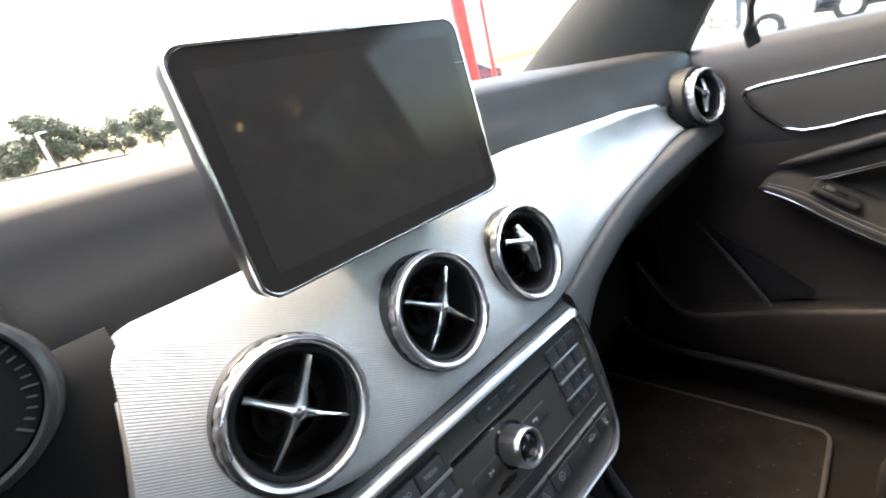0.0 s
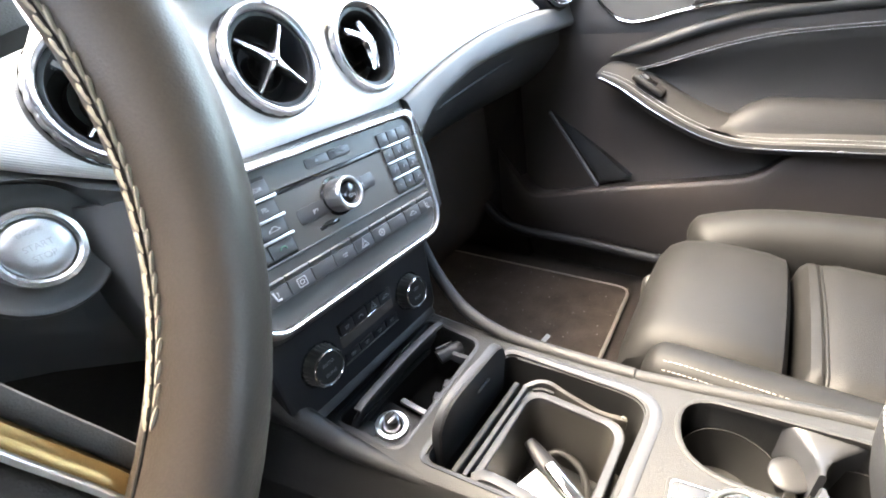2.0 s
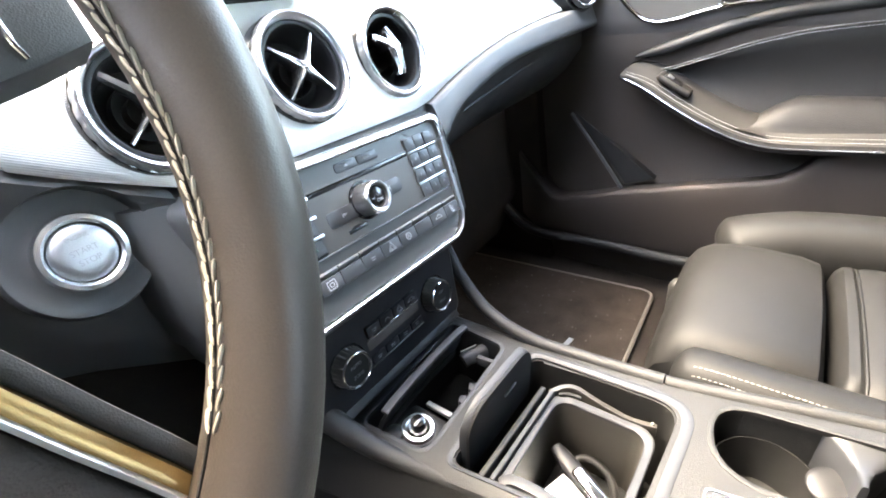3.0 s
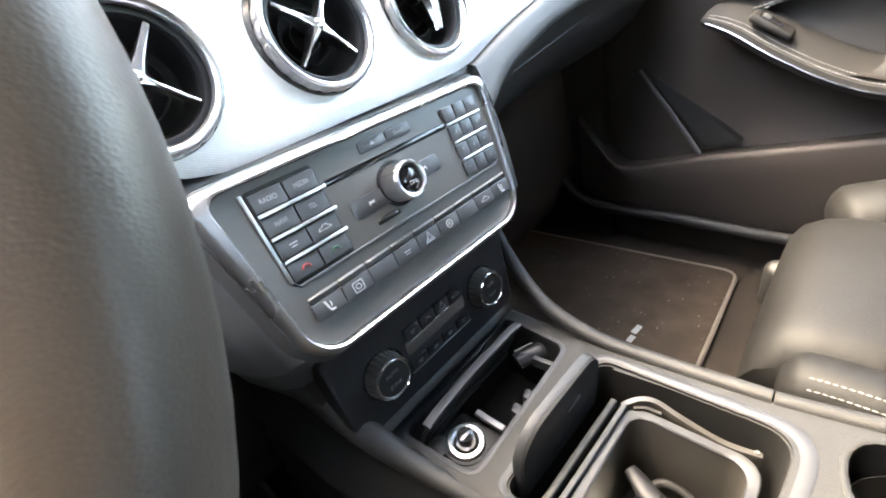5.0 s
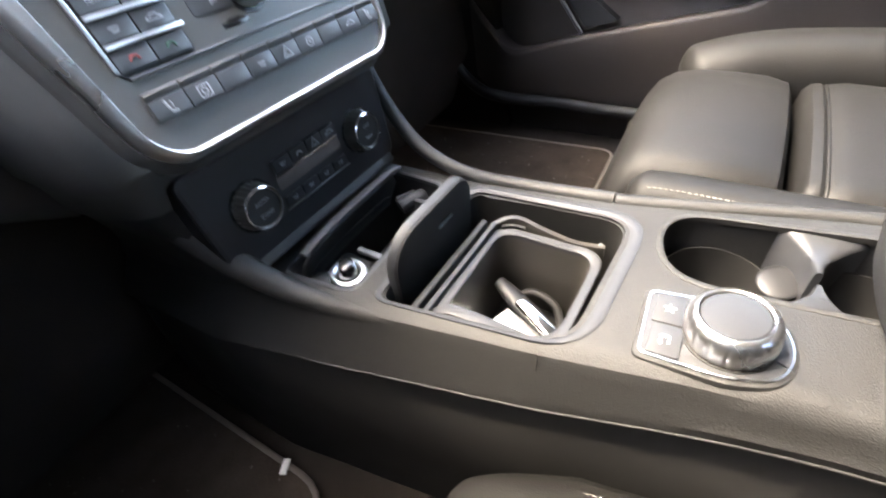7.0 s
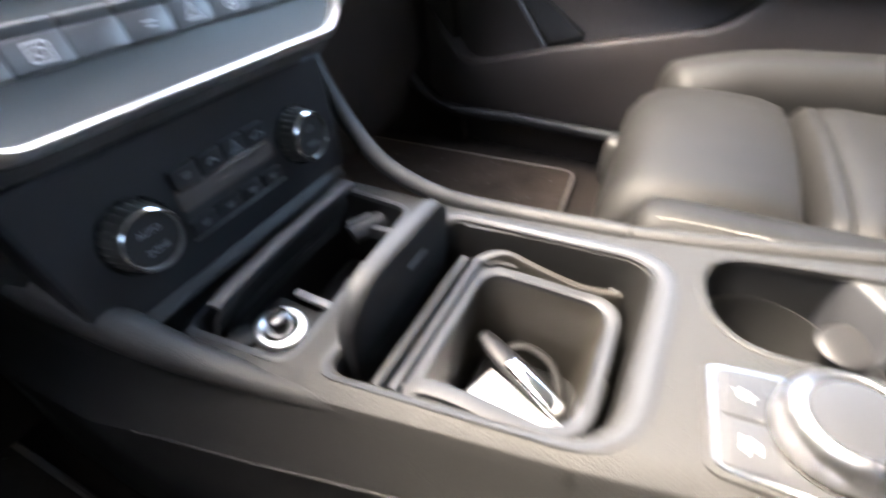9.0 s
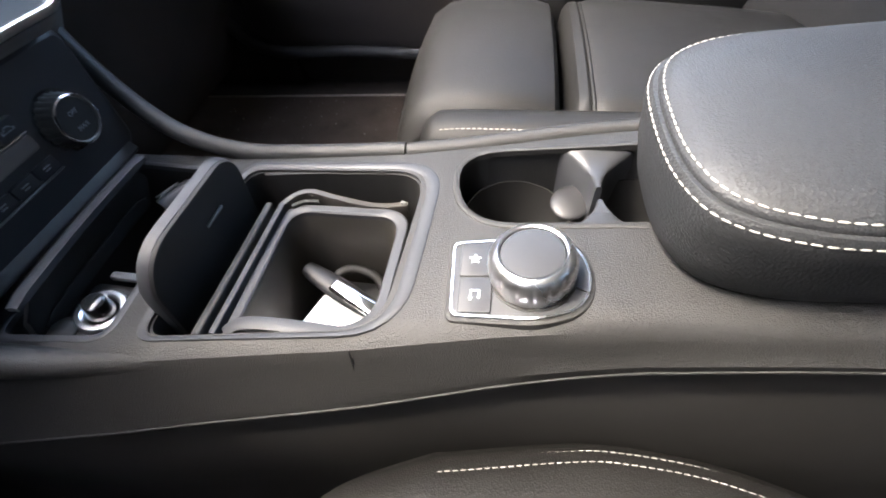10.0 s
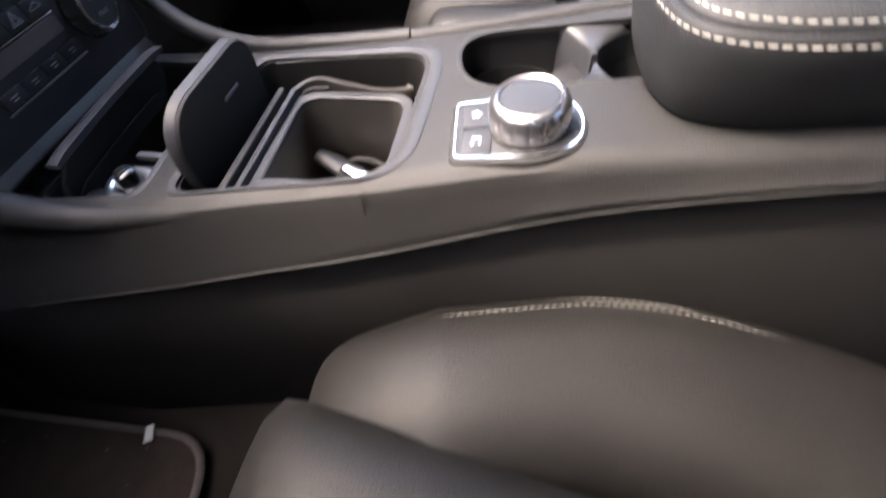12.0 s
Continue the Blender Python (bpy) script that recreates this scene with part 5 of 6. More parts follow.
def bolster(path, w, h, n=18, taper=0.25):
    p = spl(path, 8)
    sec = [(w * math.copysign(abs(math.cos(a)) ** 0.8, math.cos(a)), h * math.copysign(abs(math.sin(a)) ** 0.85, math.sin(a))) for a in [2 * math.pi * i / n for i in range(n)]]

    def size(s):
        return min(1.0, 0.30 + 0.70 * math.sqrt(max(0.0, min(1.0, s / taper)))) * min(1.0, 0.6 + 0.4 * (1 - s) / 0.1)
    return sweep(p, sec, size=size)


def seat(xi, xo, yf, z, label, ridge, outer, stitched, wide=0.03, fold=0.0, slant=0.0, nose=0.25):
    s = thing("leather_seat", label, "seat", "front seats")
    sg = 1 if xo > xi else -1
    a, b = xi + 0.0 * sg, xo
    lo, hi = min(a, b), max(a, b)
    front = [(yf - 0.03, 0.105), (yf - 0.008, 0.085), (yf + 0.004, 0.06), (yf + 0.003, 0.038), (yf - 0.008, 0.018), (yf - 0.026, 0.006), (yf - 0.05, 0.001), (yf - 0.09, 0.0), (yf - 0.125 - fold, 0.002), (yf - 0.146 - fold, 0.008), (yf - 0.152 - fold, 0.02)]
    part("thigh_support", cushion_block(lo, hi, front, z, 0.10, 0.012, sg, slant), LEATHER, s, "smooth leather thigh support")
    back = [(yf - 0.160 - fold, 0.034), (yf - 0.162 - fold, 0.014), (yf - 0.168 - fold, 0.006), (yf - 0.176 - fold, 0.0045), (yf - 0.181 - fold, 0.0075), (yf - 0.186 - fold, 0.0045), (yf - 0.20 - fold, 0.002), (yf - 0.25 - fold * 0.7, 0.004), (yf - 0.35 - fold * 0.3, 0.012), (yf - 0.46, 0.025), (yf - 0.50, 0.05)]
    part("cushion", cushion_block(lo, hi, back, z, 0.12, 0.008, sg, slant), LEATHER, s, "leather seat cushion")
    edge = hi - (slant * (0.37 - (yf - 0.154 - fold)) if sg < 0 else 0.0)
    piping = [Vector((lo + (edge - lo) * f, yf - 0.181 - fold, z - 0.0065 + 0.008 * math.sin(math.pi * f) - 0.02 * max(0, 1 - min(f, 1 - f) / 0.1) ** 2)) for f in [i / 20 for i in range(21)]]
    part("piping", sweep(piping, circle(0.0018, 8)), LEATHER, s)
    part("inner_bolster", bolster(ridge, wide, 0.052, taper=nose), LEATHER, s, "padded leather side bolster")
    part("outer_bolster", bolster(outer, 0.055, 0.062, taper=0.12), LEATHER, s, "raised leather side bolster")
    off = Vector((0.008 * sg, 0, 0))
    p = spl(ridge, 10)
    bm = bmesh.new()
    for deg in ((54, 70) if stitched == 2 else (38, 50)):
        line = []
        for i, q in enumerate(p):
            k = min(1, 0.30 + 0.70 * math.sqrt(min(1, i / (len(p) - 1) / nose)))
            cs, sn = math.cos(radians(deg)), math.sin(radians(deg))
            line.append(q + Vector((-sg * wide * math.copysign(abs(cs) ** 0.8, cs) * k, 0, 0.052 * sn ** 0.85 * k)))
        stitches(line[3:], 0.0048, 0.0036, 0.00042, bm)
    part("stitching", bm, THREAD if stitched == 2 else SHADETHREAD, s, "fine pale stitching")
    cx = (lo + hi) / 2
    part("base", rbox(hi - lo + 0.04, 0.46, 0.12, 0.02, pose(cx, yf - 0.29, z - 0.165)), MATT, s, "black plastic seat base")
    part("side_cap", rbox(0.03, 0.05, 0.07, 0.013, pose(hi - 0.04 if sg > 0 else lo + 0.04, yf - 0.005, z - 0.10)), HARD, s)
    for x in (lo + 0.03, hi - 0.03):
        part("runner", rbox(0.03, 0.5, 0.03, 0.005, pose(x, yf - 0.28, 0.328), 2), MATT, s)
        part("runner", rbox(0.02, 0.3, 0.12, 0.005, pose(x, yf - 0.28, 0.39), 2), MATT, s)
    rows = []
    for i in range(11):
        f = i / 10
        y, zz = yf - 0.42 - 0.22 * f, z - 0.03 + 0.60 * f
        wd = (hi - lo) * (0.5 - 0.06 * f) + 0.05
        rows.append([Vector((cx + wd * u, y + 0.03 * (abs(u) ** 3) * 2 + (-0.10 if bk else 0), zz)) for u, bk in ((-1, 0), (-0.85, 0), (-0.6, 0), (-0.3, 0), (0, 0), (0.3, 0), (0.6, 0), (0.85, 0), (1, 0), (1, 1), (0, 1), (-1, 1))])
    part("backrest", loft(rows), LEATHER, s, "leather backrest", 60)
    part("headrest", rbox(0.22, 0.09, 0.16, 0.035, pose(cx, yf - 0.70, z + 0.56, 15)), LEATHER, s)
    return s


seat(0.168, 0.428, 0.348, 0.618, "black leather passenger seat with a split thigh support",
     [(0.158, 0.318, 0.564), (0.156, 0.28, 0.570), (0.152, 0.20, 0.573), (0.148, 0.05, 0.578), (0.15, -0.15, 0.585)],
     [(0.452, 0.315, 0.560), (0.468, 0.262, 0.575), (0.484, 0.19, 0.582), (0.50, 0.0, 0.588), (0.51, -0.15, 0.62)], 2, 0.034, nose=0.15)
seat(-0.171, -0.46, 0.377, 0.577, "black leather driver's seat beside the console",
     [(-0.160, 0.356, 0.503), (-0.160, 0.318, 0.511), (-0.156, 0.27, 0.514), (-0.144, 0.20, 0.516), (-0.141, 0.165, 0.517), (-0.146, 0.11, 0.518), (-0.164, 0.05, 0.518), (-0.194, -0.02, 0.518), (-0.235, -0.12, 0.52)],
     [(-0.50, 0.35, 0.53), (-0.51, 0.25, 0.545), (-0.52, 0.1, 0.55), (-0.53, -0.12, 0.56)], 1, 0.064, 0.12, 0.2)

# ---- passenger door ----
door = thing("door_1", "black passenger door with leather armrest and chrome trim", "door", kind="structure")
POCKET = [(-0.5, 0.70), (0.1, 0.688), (0.17, 0.680), (0.209, 0.666), (0.243, 0.628), (0.263, 0.615), (0.34, 0.597), (0.53, 0.554), (0.64, 0.522), (0.673, 0.5155), (0.6985, 0.5216), (0.7455, 0.569), (0.79, 0.62)]
rows = []
for i in range(101):
    y = -0.5 + 1.28 * i / 100
    zp = lerp_table(POCKET, y)
    zr = max(zp + 0.02, 0.60)
    front = max(0, (y - 0.60) / 0.15)
    rows.append([Vector((x + 0.02 * front * front, y, z)) for x, z in ((0.74, 0.30), (0.715, 0.375), (0.700, 0.395), (0.686, 0.44), (0.676, zp - 0.04), (0.672, zp - 0.010), (0.674, zp - 0.002), (0.680, zp), (0.687, zp - 0.004),
                (0.735, zp - 0.012), (0.742, zr), (0.738, zr + 0.04), (0.725, max(zr + 0.05, 0.77)), (0.712, 0.80), (0.703, 0.83), (0.698, 0.86), (0.79, 0.86), (0.79, 0.30))])
part("door_panel", loft(rows), DOORHARD, door, "black grained door panel", 60)
rows = []
for i in range(41):
    y = -0.5 + 1.25 * i / 40
    front = max(0, (y - 0.60) / 0.15)
    rows.append([Vector((x + 0.02 * front * front, y, z)) for x, z in ((0.70, 0.855), (0.6965, 0.862), (0.692, 0.885), (0.689, 0.93), (0.689, 0.975), (0.694, 1.005), (0.704, 1.02), (0.72, 1.024), (0.785, 1.015), (0.785, 0.855))])
part("upper_panel", loft(rows), VINYL, door, "soft dark vinyl upper panel", 60)
arm_path = spl([(0.668, 0.547, 0.790), (0.660, 0.50, 0.772), (0.652, 0.44, 0.738), (0.646, 0.37, 0.704), (0.643, 0.31, 0.686), (0.642, 0.25, 0.683), (0.642, 0.10, 0.690), (0.642, -0.30, 0.70)], 8)
asec = [(-0.062, -0.017), (-0.02, -0.015), (-0.004, -0.0105), (0.0, -0.003), (-0.002, 0.006), (-0.010, 0.012), (-0.022, 0.020), (-0.034, 0.030), (-0.046, 0.034), (-0.062, 0.034)]
part("armrest", sweep(arm_path, asec, size=lambda s: 0.36 + 0.64 * math.sqrt(min(1.0, s / 0.16))), DOORTRIM, door, "leather armrest")
bm = bmesh.new()
for dx, h in ((0.0058, 0.0094), (0.0120, 0.0138)):
    line = []
    for i in range(2, len(arm_path) - 1):
        t = (arm_path[i + 1] - arm_path[i - 1]).normalized()
        n = (Vector((0, 0, 1)) - t * t.z).normalized()
        k = 0.36 + 0.64 * math.sqrt(min(1.0, i / (len(arm_path) - 1) / 0.16))
        line.append(arm_path[i] + Vector((dx * k, 0, 0)) + n * (h * k))
    stitches(line, 0.0050, 0.0040, 0.00048, bm)
part("armrest_stitching", bm, DIM, door)
part("chrome_line", tube([p + Vector((-0.0002, 0, -0.0015)) for p in arm_path[2:]], 0.0015, 8), CHROME, door, "thin chrome line")
# hand-grip bowl and upholstered field above the armrest
rows = []
for i in range(31):
    y = 0.50 - 0.85 * i / 30
    top = lerp_table([(-0.4, 0.875), (0.2, 0.855), (0.32, 0.838), (0.45, 0.80), (0.52, 0.785)], y)
    bot = lerp_table([(-0.4, 0.715), (0.25, 0.702), (0.31, 0.705), (0.37, 0.722), (0.44, 0.755), (0.52, 0.78)], y)
    row = [Vector((0.700 - 0.004, y, top + 0.004))]
    for j in range(9):
        f = j / 8
        z = top + (bot - top) * f
        x = 0.694 + 0.016 * math.sin(math.pi * f)
        row.append(Vector((x, y, z)))
    row += [Vector((0.72, y, bot - 0.004)), Vector((0.74, y, (top + bot) / 2)), Vector((0.72, y, top))]
    rows.append(row)
part("grip_field", loft(rows), DOORTRIM, door, "upholstered leather field", 60)
field_edge = spl([(0.694, 0.50, 0.790), (0.692, 0.451, 0.803), (0.690, 0.322, 0.842), (0.690, 0.201, 0.858), (0.690, -0.1, 0.87), (0.69, -0.4, 0.88)], 8)
part("field_piping", tube(field_edge, 0.0012, 8), MATT, door, "dark seam")
bm = bmesh.new()
for dz in (-0.0026, 0.0026):
    stitches([p + Vector((-0.0006, 0, dz)) for p in field_edge], 0.0046, 0.0040, 0.00036, bm)
part("field_stitching", bm, DIM, door, "fine pale stitching")
rows = []
for i in range(27):
    y = 0.345 - 0.71 * i / 26
    k = min(1.0, max(0.02, (0.345 - y) / 0.085))
    k = k * k * (3 - 2 * k)
    rows.append([Vector((x, y, 0.708 + dz * k)) for x, dz in ((0.661, -0.012), (0.665, 0.004), (0.671, 0.018), (0.679, 0.032), (0.688, 0.041), (0.698, 0.044), (0.712, 0.044), (0.712, -0.02), (0.65, -0.02))])
part("elbow_pad", loft(rows), DOORTRIM, door, "soft elbow pad", 60)
part("crease", tube([p + Vector((0.006, 0.03, 0.028)) for p in field_edge], 0.011, 14, size=lambda s: min(1.0, 0.12 + 4 * s)), HARD, door)
tr = spl([(0.687, -0.4, 0.992), (0.687, 0.30, 0.972), (0.687, 0.50, 0.957), (0.687, 0.560, 0.950), (0.687, 0.572, 0.940), (0.687, 0.560, 0.918), (0.687, 0.530, 0.890), (0.687, 0.505, 0.879), (0.687, 0.47, 0.879), (0.687, 0.30, 0.903), (0.687, -0.4, 0.93)], 6)
part("trim_frame", sweep(tr, circle(0.0027, 8), up=(1, 0, 0)), BRIGHT, door, "chrome trim outline")
rows = []
for q in range(30):
    y = 0.566 - 0.96 * (q / 29) ** 1.3
    t = lerp_table([(-0.4, 0.991), (0.30, 0.971), (0.50, 0.956), (0.566, 0.943)], y)
    b = lerp_table([(-0.4, 0.931), (0.30, 0.904), (0.47, 0.880), (0.505, 0.880), (0.53, 0.891), (0.566, 0.938)], y)
    rows.append([Vector((x, y, z)) for x, z in ((0.686, b), (0.6845, b + (t - b) * 0.5), (0.686, t), (0.696, t), (0.696, b))])
part("trim_inlay", loft(rows), FACE, door, "dark satin inlay")
part("door_lever", sweep(spl([(0.683, 0.40, 0.905), (0.668, 0.385, 0.908), (0.664, 0.34, 0.914), (0.664, 0.28, 0.920), (0.666, 0.22, 0.925)], 7), rrect(0.012, 0.017, 0.005, 4)), CHROME, door, "silver door lever")
part("lever_cup", rbox(0.012, 0.2, 0.046, 0.005, pose(0.6925, 0.31, 0.918, 3)), MATT, door)
part("switch_plate", rbox(0.036, 0.066, 0.012, 0.005, pose(0.676, 0.450, 0.7745, 31, 0, 0), 4), DOORTRIM, door)
sw = part("window_switch", rbox(0.022, 0.036, 0.006, 0.002, pose(0.672, 0.4520, 0.7815, 31, 0, 0)), GLOSSY, door, "gloss window switch")
part("switch_key", rbox(0.012, 0.012, 0.004, 0.0015, pose(0.669, 0.4570, 0.7880, 36, 0, 0)), RIM, sw)
part("speaker_ridge", sweep([Vector((0.725, 0.660, 0.700)), Vector((0.712, 0.595, 0.626)), Vector((0.694, 0.531, 0.552))], rrect(0.007, 0.007, 0.003, 3)), RIM, door)
part("speaker_cover", loft([[Vector(p) for p in ((0.735, 0.655, 0.70), (0.715, 0.53, 0.556), (0.716, 0.472, 0.572))], [Vector(p) for p in ((0.75, 0.655, 0.70), (0.75, 0.53, 0.556), (0.75, 0.472, 0.572))]]), HARD, door)
part("window_frame", sweep(spl([(0.703, 0.562, 1.01), (0.70, 0.567, 1.05), (0.69, 0.55, 1.12), (0.665, 0.44, 1.28), (0.65, 0.33, 1.41)], 6), rrect(0.010, 0.020, 0.004, 3)), MATT, door)
bm = loft([[Vector((0.745, 0.70, 1.0)), Vector((0.735, 0.62, 1.13)), Vector((0.69, 0.42, 1.40)), Vector((0.69, -0.5, 1.43)), Vector((0.745, -0.5, 1.0))],
           [Vector((0.749, 0.70, 1.0)), Vector((0.739, 0.62, 1.13)), Vector((0.694, 0.42, 1.40)), Vector((0.694, -0.5, 1.43)), Vector((0.749, -0.5, 1.0))]])
part("pane", bm, SIDEGLASS, door, "green tinted side window")
bm = sweep(spl([(0.700, 0.90, 0.55), (0.698, 0.824, 0.462), (0.694, 0.772, 0.419), (0.69, 0.704, 0.404), (0.69, 0.56, 0.407), (0.69, 0.377, 0.403), (0.69, -0.4, 0.405)], 8), circle(0.013, 12))
tagged(part("sill_2", bm, HARD), "black plastic sill strip along the door's foot", "sill", kind="structure")
slab("wall_kick", [(0.70, 0.30), (1.2, 0.30), (1.2, 0.98), (0.745, 0.98), (0.735, 0.62)], 0.715, 0.78, CARPET, "dark footwell side wall ahead of the door", "x")
slab("wall_kick_driver", [(0.72, 0.30), (1.2, 0.30), (1.2, 0.98), (0.76, 0.98)], -0.79, -0.74, CARPET, "dark footwell side wall on the driver's side", "x")

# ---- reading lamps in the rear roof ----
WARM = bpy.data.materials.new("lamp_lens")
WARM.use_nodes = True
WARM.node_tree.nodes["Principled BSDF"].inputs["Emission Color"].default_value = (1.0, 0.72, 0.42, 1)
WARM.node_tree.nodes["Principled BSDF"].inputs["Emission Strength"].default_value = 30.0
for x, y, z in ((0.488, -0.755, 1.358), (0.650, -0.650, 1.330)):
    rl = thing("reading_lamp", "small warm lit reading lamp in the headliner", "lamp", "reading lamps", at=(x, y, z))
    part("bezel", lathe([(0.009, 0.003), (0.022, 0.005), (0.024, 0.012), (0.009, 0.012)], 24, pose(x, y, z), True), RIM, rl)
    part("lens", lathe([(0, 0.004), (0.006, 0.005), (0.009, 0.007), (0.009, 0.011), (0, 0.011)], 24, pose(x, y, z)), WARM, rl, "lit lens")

# ---- mats, pedals, lint ----
def floor_mat(corners, r, z, label):
    o = quad_outline(corners, r, 5)
    m = thing("floor_mat", label, "floor mat", "floor mats")
    part("carpet", prism(o, z - 0.008, z, 0.002), MATCLOTH, m, "dusty carpet")
    part("binding", sweep([Vector((x, y, z - 0.002)) for x, y in o], circle(0.0042, 8), closed_path=True), BINDING, m, "pale edge binding")
    return m


pm = floor_mat([(0.655, 0.430), (0.630, 0.93), (0.17, 0.93), (0.16, 0.418)], 0.03, 0.332, "worn dark passenger floor mat with pale binding")
for x, w in ((0.362, 0.022), (0.388, 0.018), (0.415, 0.024)):
    part("sewn_mark", rbox(w, 0.010, 0.001, 0.0004, pose(x, 0.533, 0.3326, 0, 0, -8), 1), DIM, pm, "pale sewn mark")
floor_mat([(-0.167, 0.53), (-0.60, 0.50), (-0.60, 0.98), (-0.166, 1.0)], 0.05, 0.336, "dark driver's floor mat with pale binding")


def crumbs(name, n, seed, xs, ys, z, size, material, label):
    rnd = random.Random(seed)
    bm = bmesh.new()
    for _ in range(n):
        p = Vector((rnd.uniform(*xs), rnd.uniform(*ys), z))
        s = size * rnd.uniform(0.5, 1.4)
        bmesh.ops.create_icosphere(bm, subdivisions=1, radius=s, matrix=Matrix.Translation(p) @ Matrix.Diagonal((1.6, 0.8, 0.5, 1)) @ pose(0, 0, 0, 0, 0, rnd.uniform(0, 180)))
    return tagged(part(name, bm, material), label, "lint", kind="stuff")


crumbs("lint", 130, 3, (0.20, 0.64), (0.43, 0.82), 0.3335, 0.0013, BINDING, "specks of lint on the passenger mat")
crumbs("grit", 90, 5, (-0.55, -0.18), (0.45, 0.95), 0.3375, 0.0010, BINDING, "specks of grit on the driver's mat")
fl = part("paper_scrap", rbox(0.022, 0.008, 0.003, 0.001, pose(-0.17, 0.60, 0.340, 10, 20, 35), 2), PAPER)
tagged(fl, "small white scrap on the driver's floor mat", "paper scrap")
ped = thing("brake_pedal", "black ribbed rubber brake pedal", "pedal")
mp = basis((-0.235, 0.83, 0.50), (1, 0, 0), (0, 0.45, 0.9))
part("pad", rbox(0.085, 0.06, 0.012, 0.005, mp), TYRE, ped)
for i in range(5):
    part("rib", rbox(0.075, 0.004, 0.004, 0.001, mp @ pose(0, -0.02 + i * 0.01, 0.007), 1), TYRE, ped)
part("lever", tube(spl([mp @ Vector((0, 0, -0.005)), (-0.235, 0.87, 0.56), (-0.235, 0.88, 0.72)], 5), 0.009, 10), MATT, ped)

# ---- outside ----
g = part("ground", prism([(-400, -400), (400, -400), (400, 400), (-400, 400)], -0.3, 0.0), ASPHALT)
tagged(g, "pale asphalt of a large car lot", "ground", kind="structure")


def post(x, y, r, h, label):
    p = thing("red_post", label, "post", "red posts", at=(x, y, 0))
    part("shaft", lathe([(r * 1.25, 0), (r * 1.25, 0.25), (r, 0.3), (r, h), (r * 0.7, h + 0.05), (0, h + 0.05)], 28, pose(x, y, 0)), REDPAINT, p)
    part("foot", rbox(r * 3.4, r * 3.4, 0.12, 0.02, pose(x, y, 0.06), 1), ASPHALT, p)
    return p


post(9.9, 9.0, 0.20, 9, "thick red-painted steel post")
post(11.9, 9.8, 0.07, 9, "thin red-painted steel post")


def tree(x, y, h, seed):
    rnd = random.Random(seed)
    t = thing("tree", "broad leafy tree at the edge of the lot", "tree", "trees round the lot", at=(x, y, 0))
    bm = tube(spl([(x, y, 0), (x + 0.1, y, h * 0.25), (x - 0.1, y + 0.1, h * 0.55)], 5), h * 0.03, 8, size=lambda s: 1 - 0.5 * s)
    for q in range(6):
        a = q * 1.05 + rnd.random()
        tube(spl([(x, y, h * (0.25 + 0.04 * q)), (x + math.cos(a) * h * 0.15, y + math.sin(a) * h * 0.15, h * (0.42 + 0.05 * q)), (x + math.cos(a) * h * 0.28, y + math.sin(a) * h * 0.28, h * (0.55 + 0.05 * q))], 4), h * 0.012, 6, bm=bm)
    part("trunk", bm, BARK, t)
    vs, fs = [], []
    for q in range(26):
        a, e = rnd.uniform(0, 6.28), rnd.uniform(-0.5, 1.3)
        c = Vector((math.cos(a) * math.cos(e) * h * 0.32, math.sin(a) * math.cos(e) * h * 0.32, h * 0.62 + math.sin(e) * h * 0.26)) * rnd.uniform(0.75, 1.05)
        rr = h * rnd.uniform(0.09, 0.16)
        for _ in range(130):
            d = Vector((rnd.gauss(0, 1), rnd.gauss(0, 1), rnd.gauss(0, 0.8))).normalized() * rr * rnd.uniform(0.5, 1.05)
            p = Vector((x, y, 0)) + c + d
            u = Vector((rnd.gauss(0, 1), rnd.gauss(0, 1), rnd.gauss(0, 1))).normalized() * h * 0.026
            v = u.orthogonal().normalized() * h * 0.019
            k = len(vs)
            vs += [p - u, p - v * 0.8, p + u, p + v * 0.8]
            fs.append((k, k + 1, k + 2, k + 3))
    me = bpy.data.meshes.new("crown")
    me.from_pydata(vs, [], fs)
    me.materials.append(LEAVES)
    cr = new("crown", me)
    cr.parent, cr.location = t, (-x, -y, 0)
    return t


for i, (x, y, h) in enumerate(((-6.5, 63, 6.4), (-4.0, 60, 5.8), (-1.6, 62, 6.2), (0.6, 60, 5.6), (2.6, 63, 6.0), (4.6, 58, 7.2), (6.6, 60, 6.4), (10.2, 58, 6.0), (15, 62, 6.6), (30, 52, 4.5), (34, 50, 5.2), (44, 40, 4.6), (6, -92, 6.5), (13, -90, 7.5), (20, -94, 6.8), (28, -90, 7), (62, 9, 6), (64, 2, 6.5), (60, -5, 6), (66, 16, 6.4))):
    tree(x, y, h, 10 + i)
lp = thing("street_lamp", "tall white lamp pole behind the trees", "street lamp", at=(3.7, 50, 0))
part("pole", lathe([(0.14, 0), (0.11, 4.6), (0, 4.6)], 12, pose(3.7, 50, 0)), PAINTS[2], lp)
part("head", rbox(0.7, 0.3, 0.15, 0.05, pose(4.0, 50, 4.62), 2), PAINTS[2], lp)


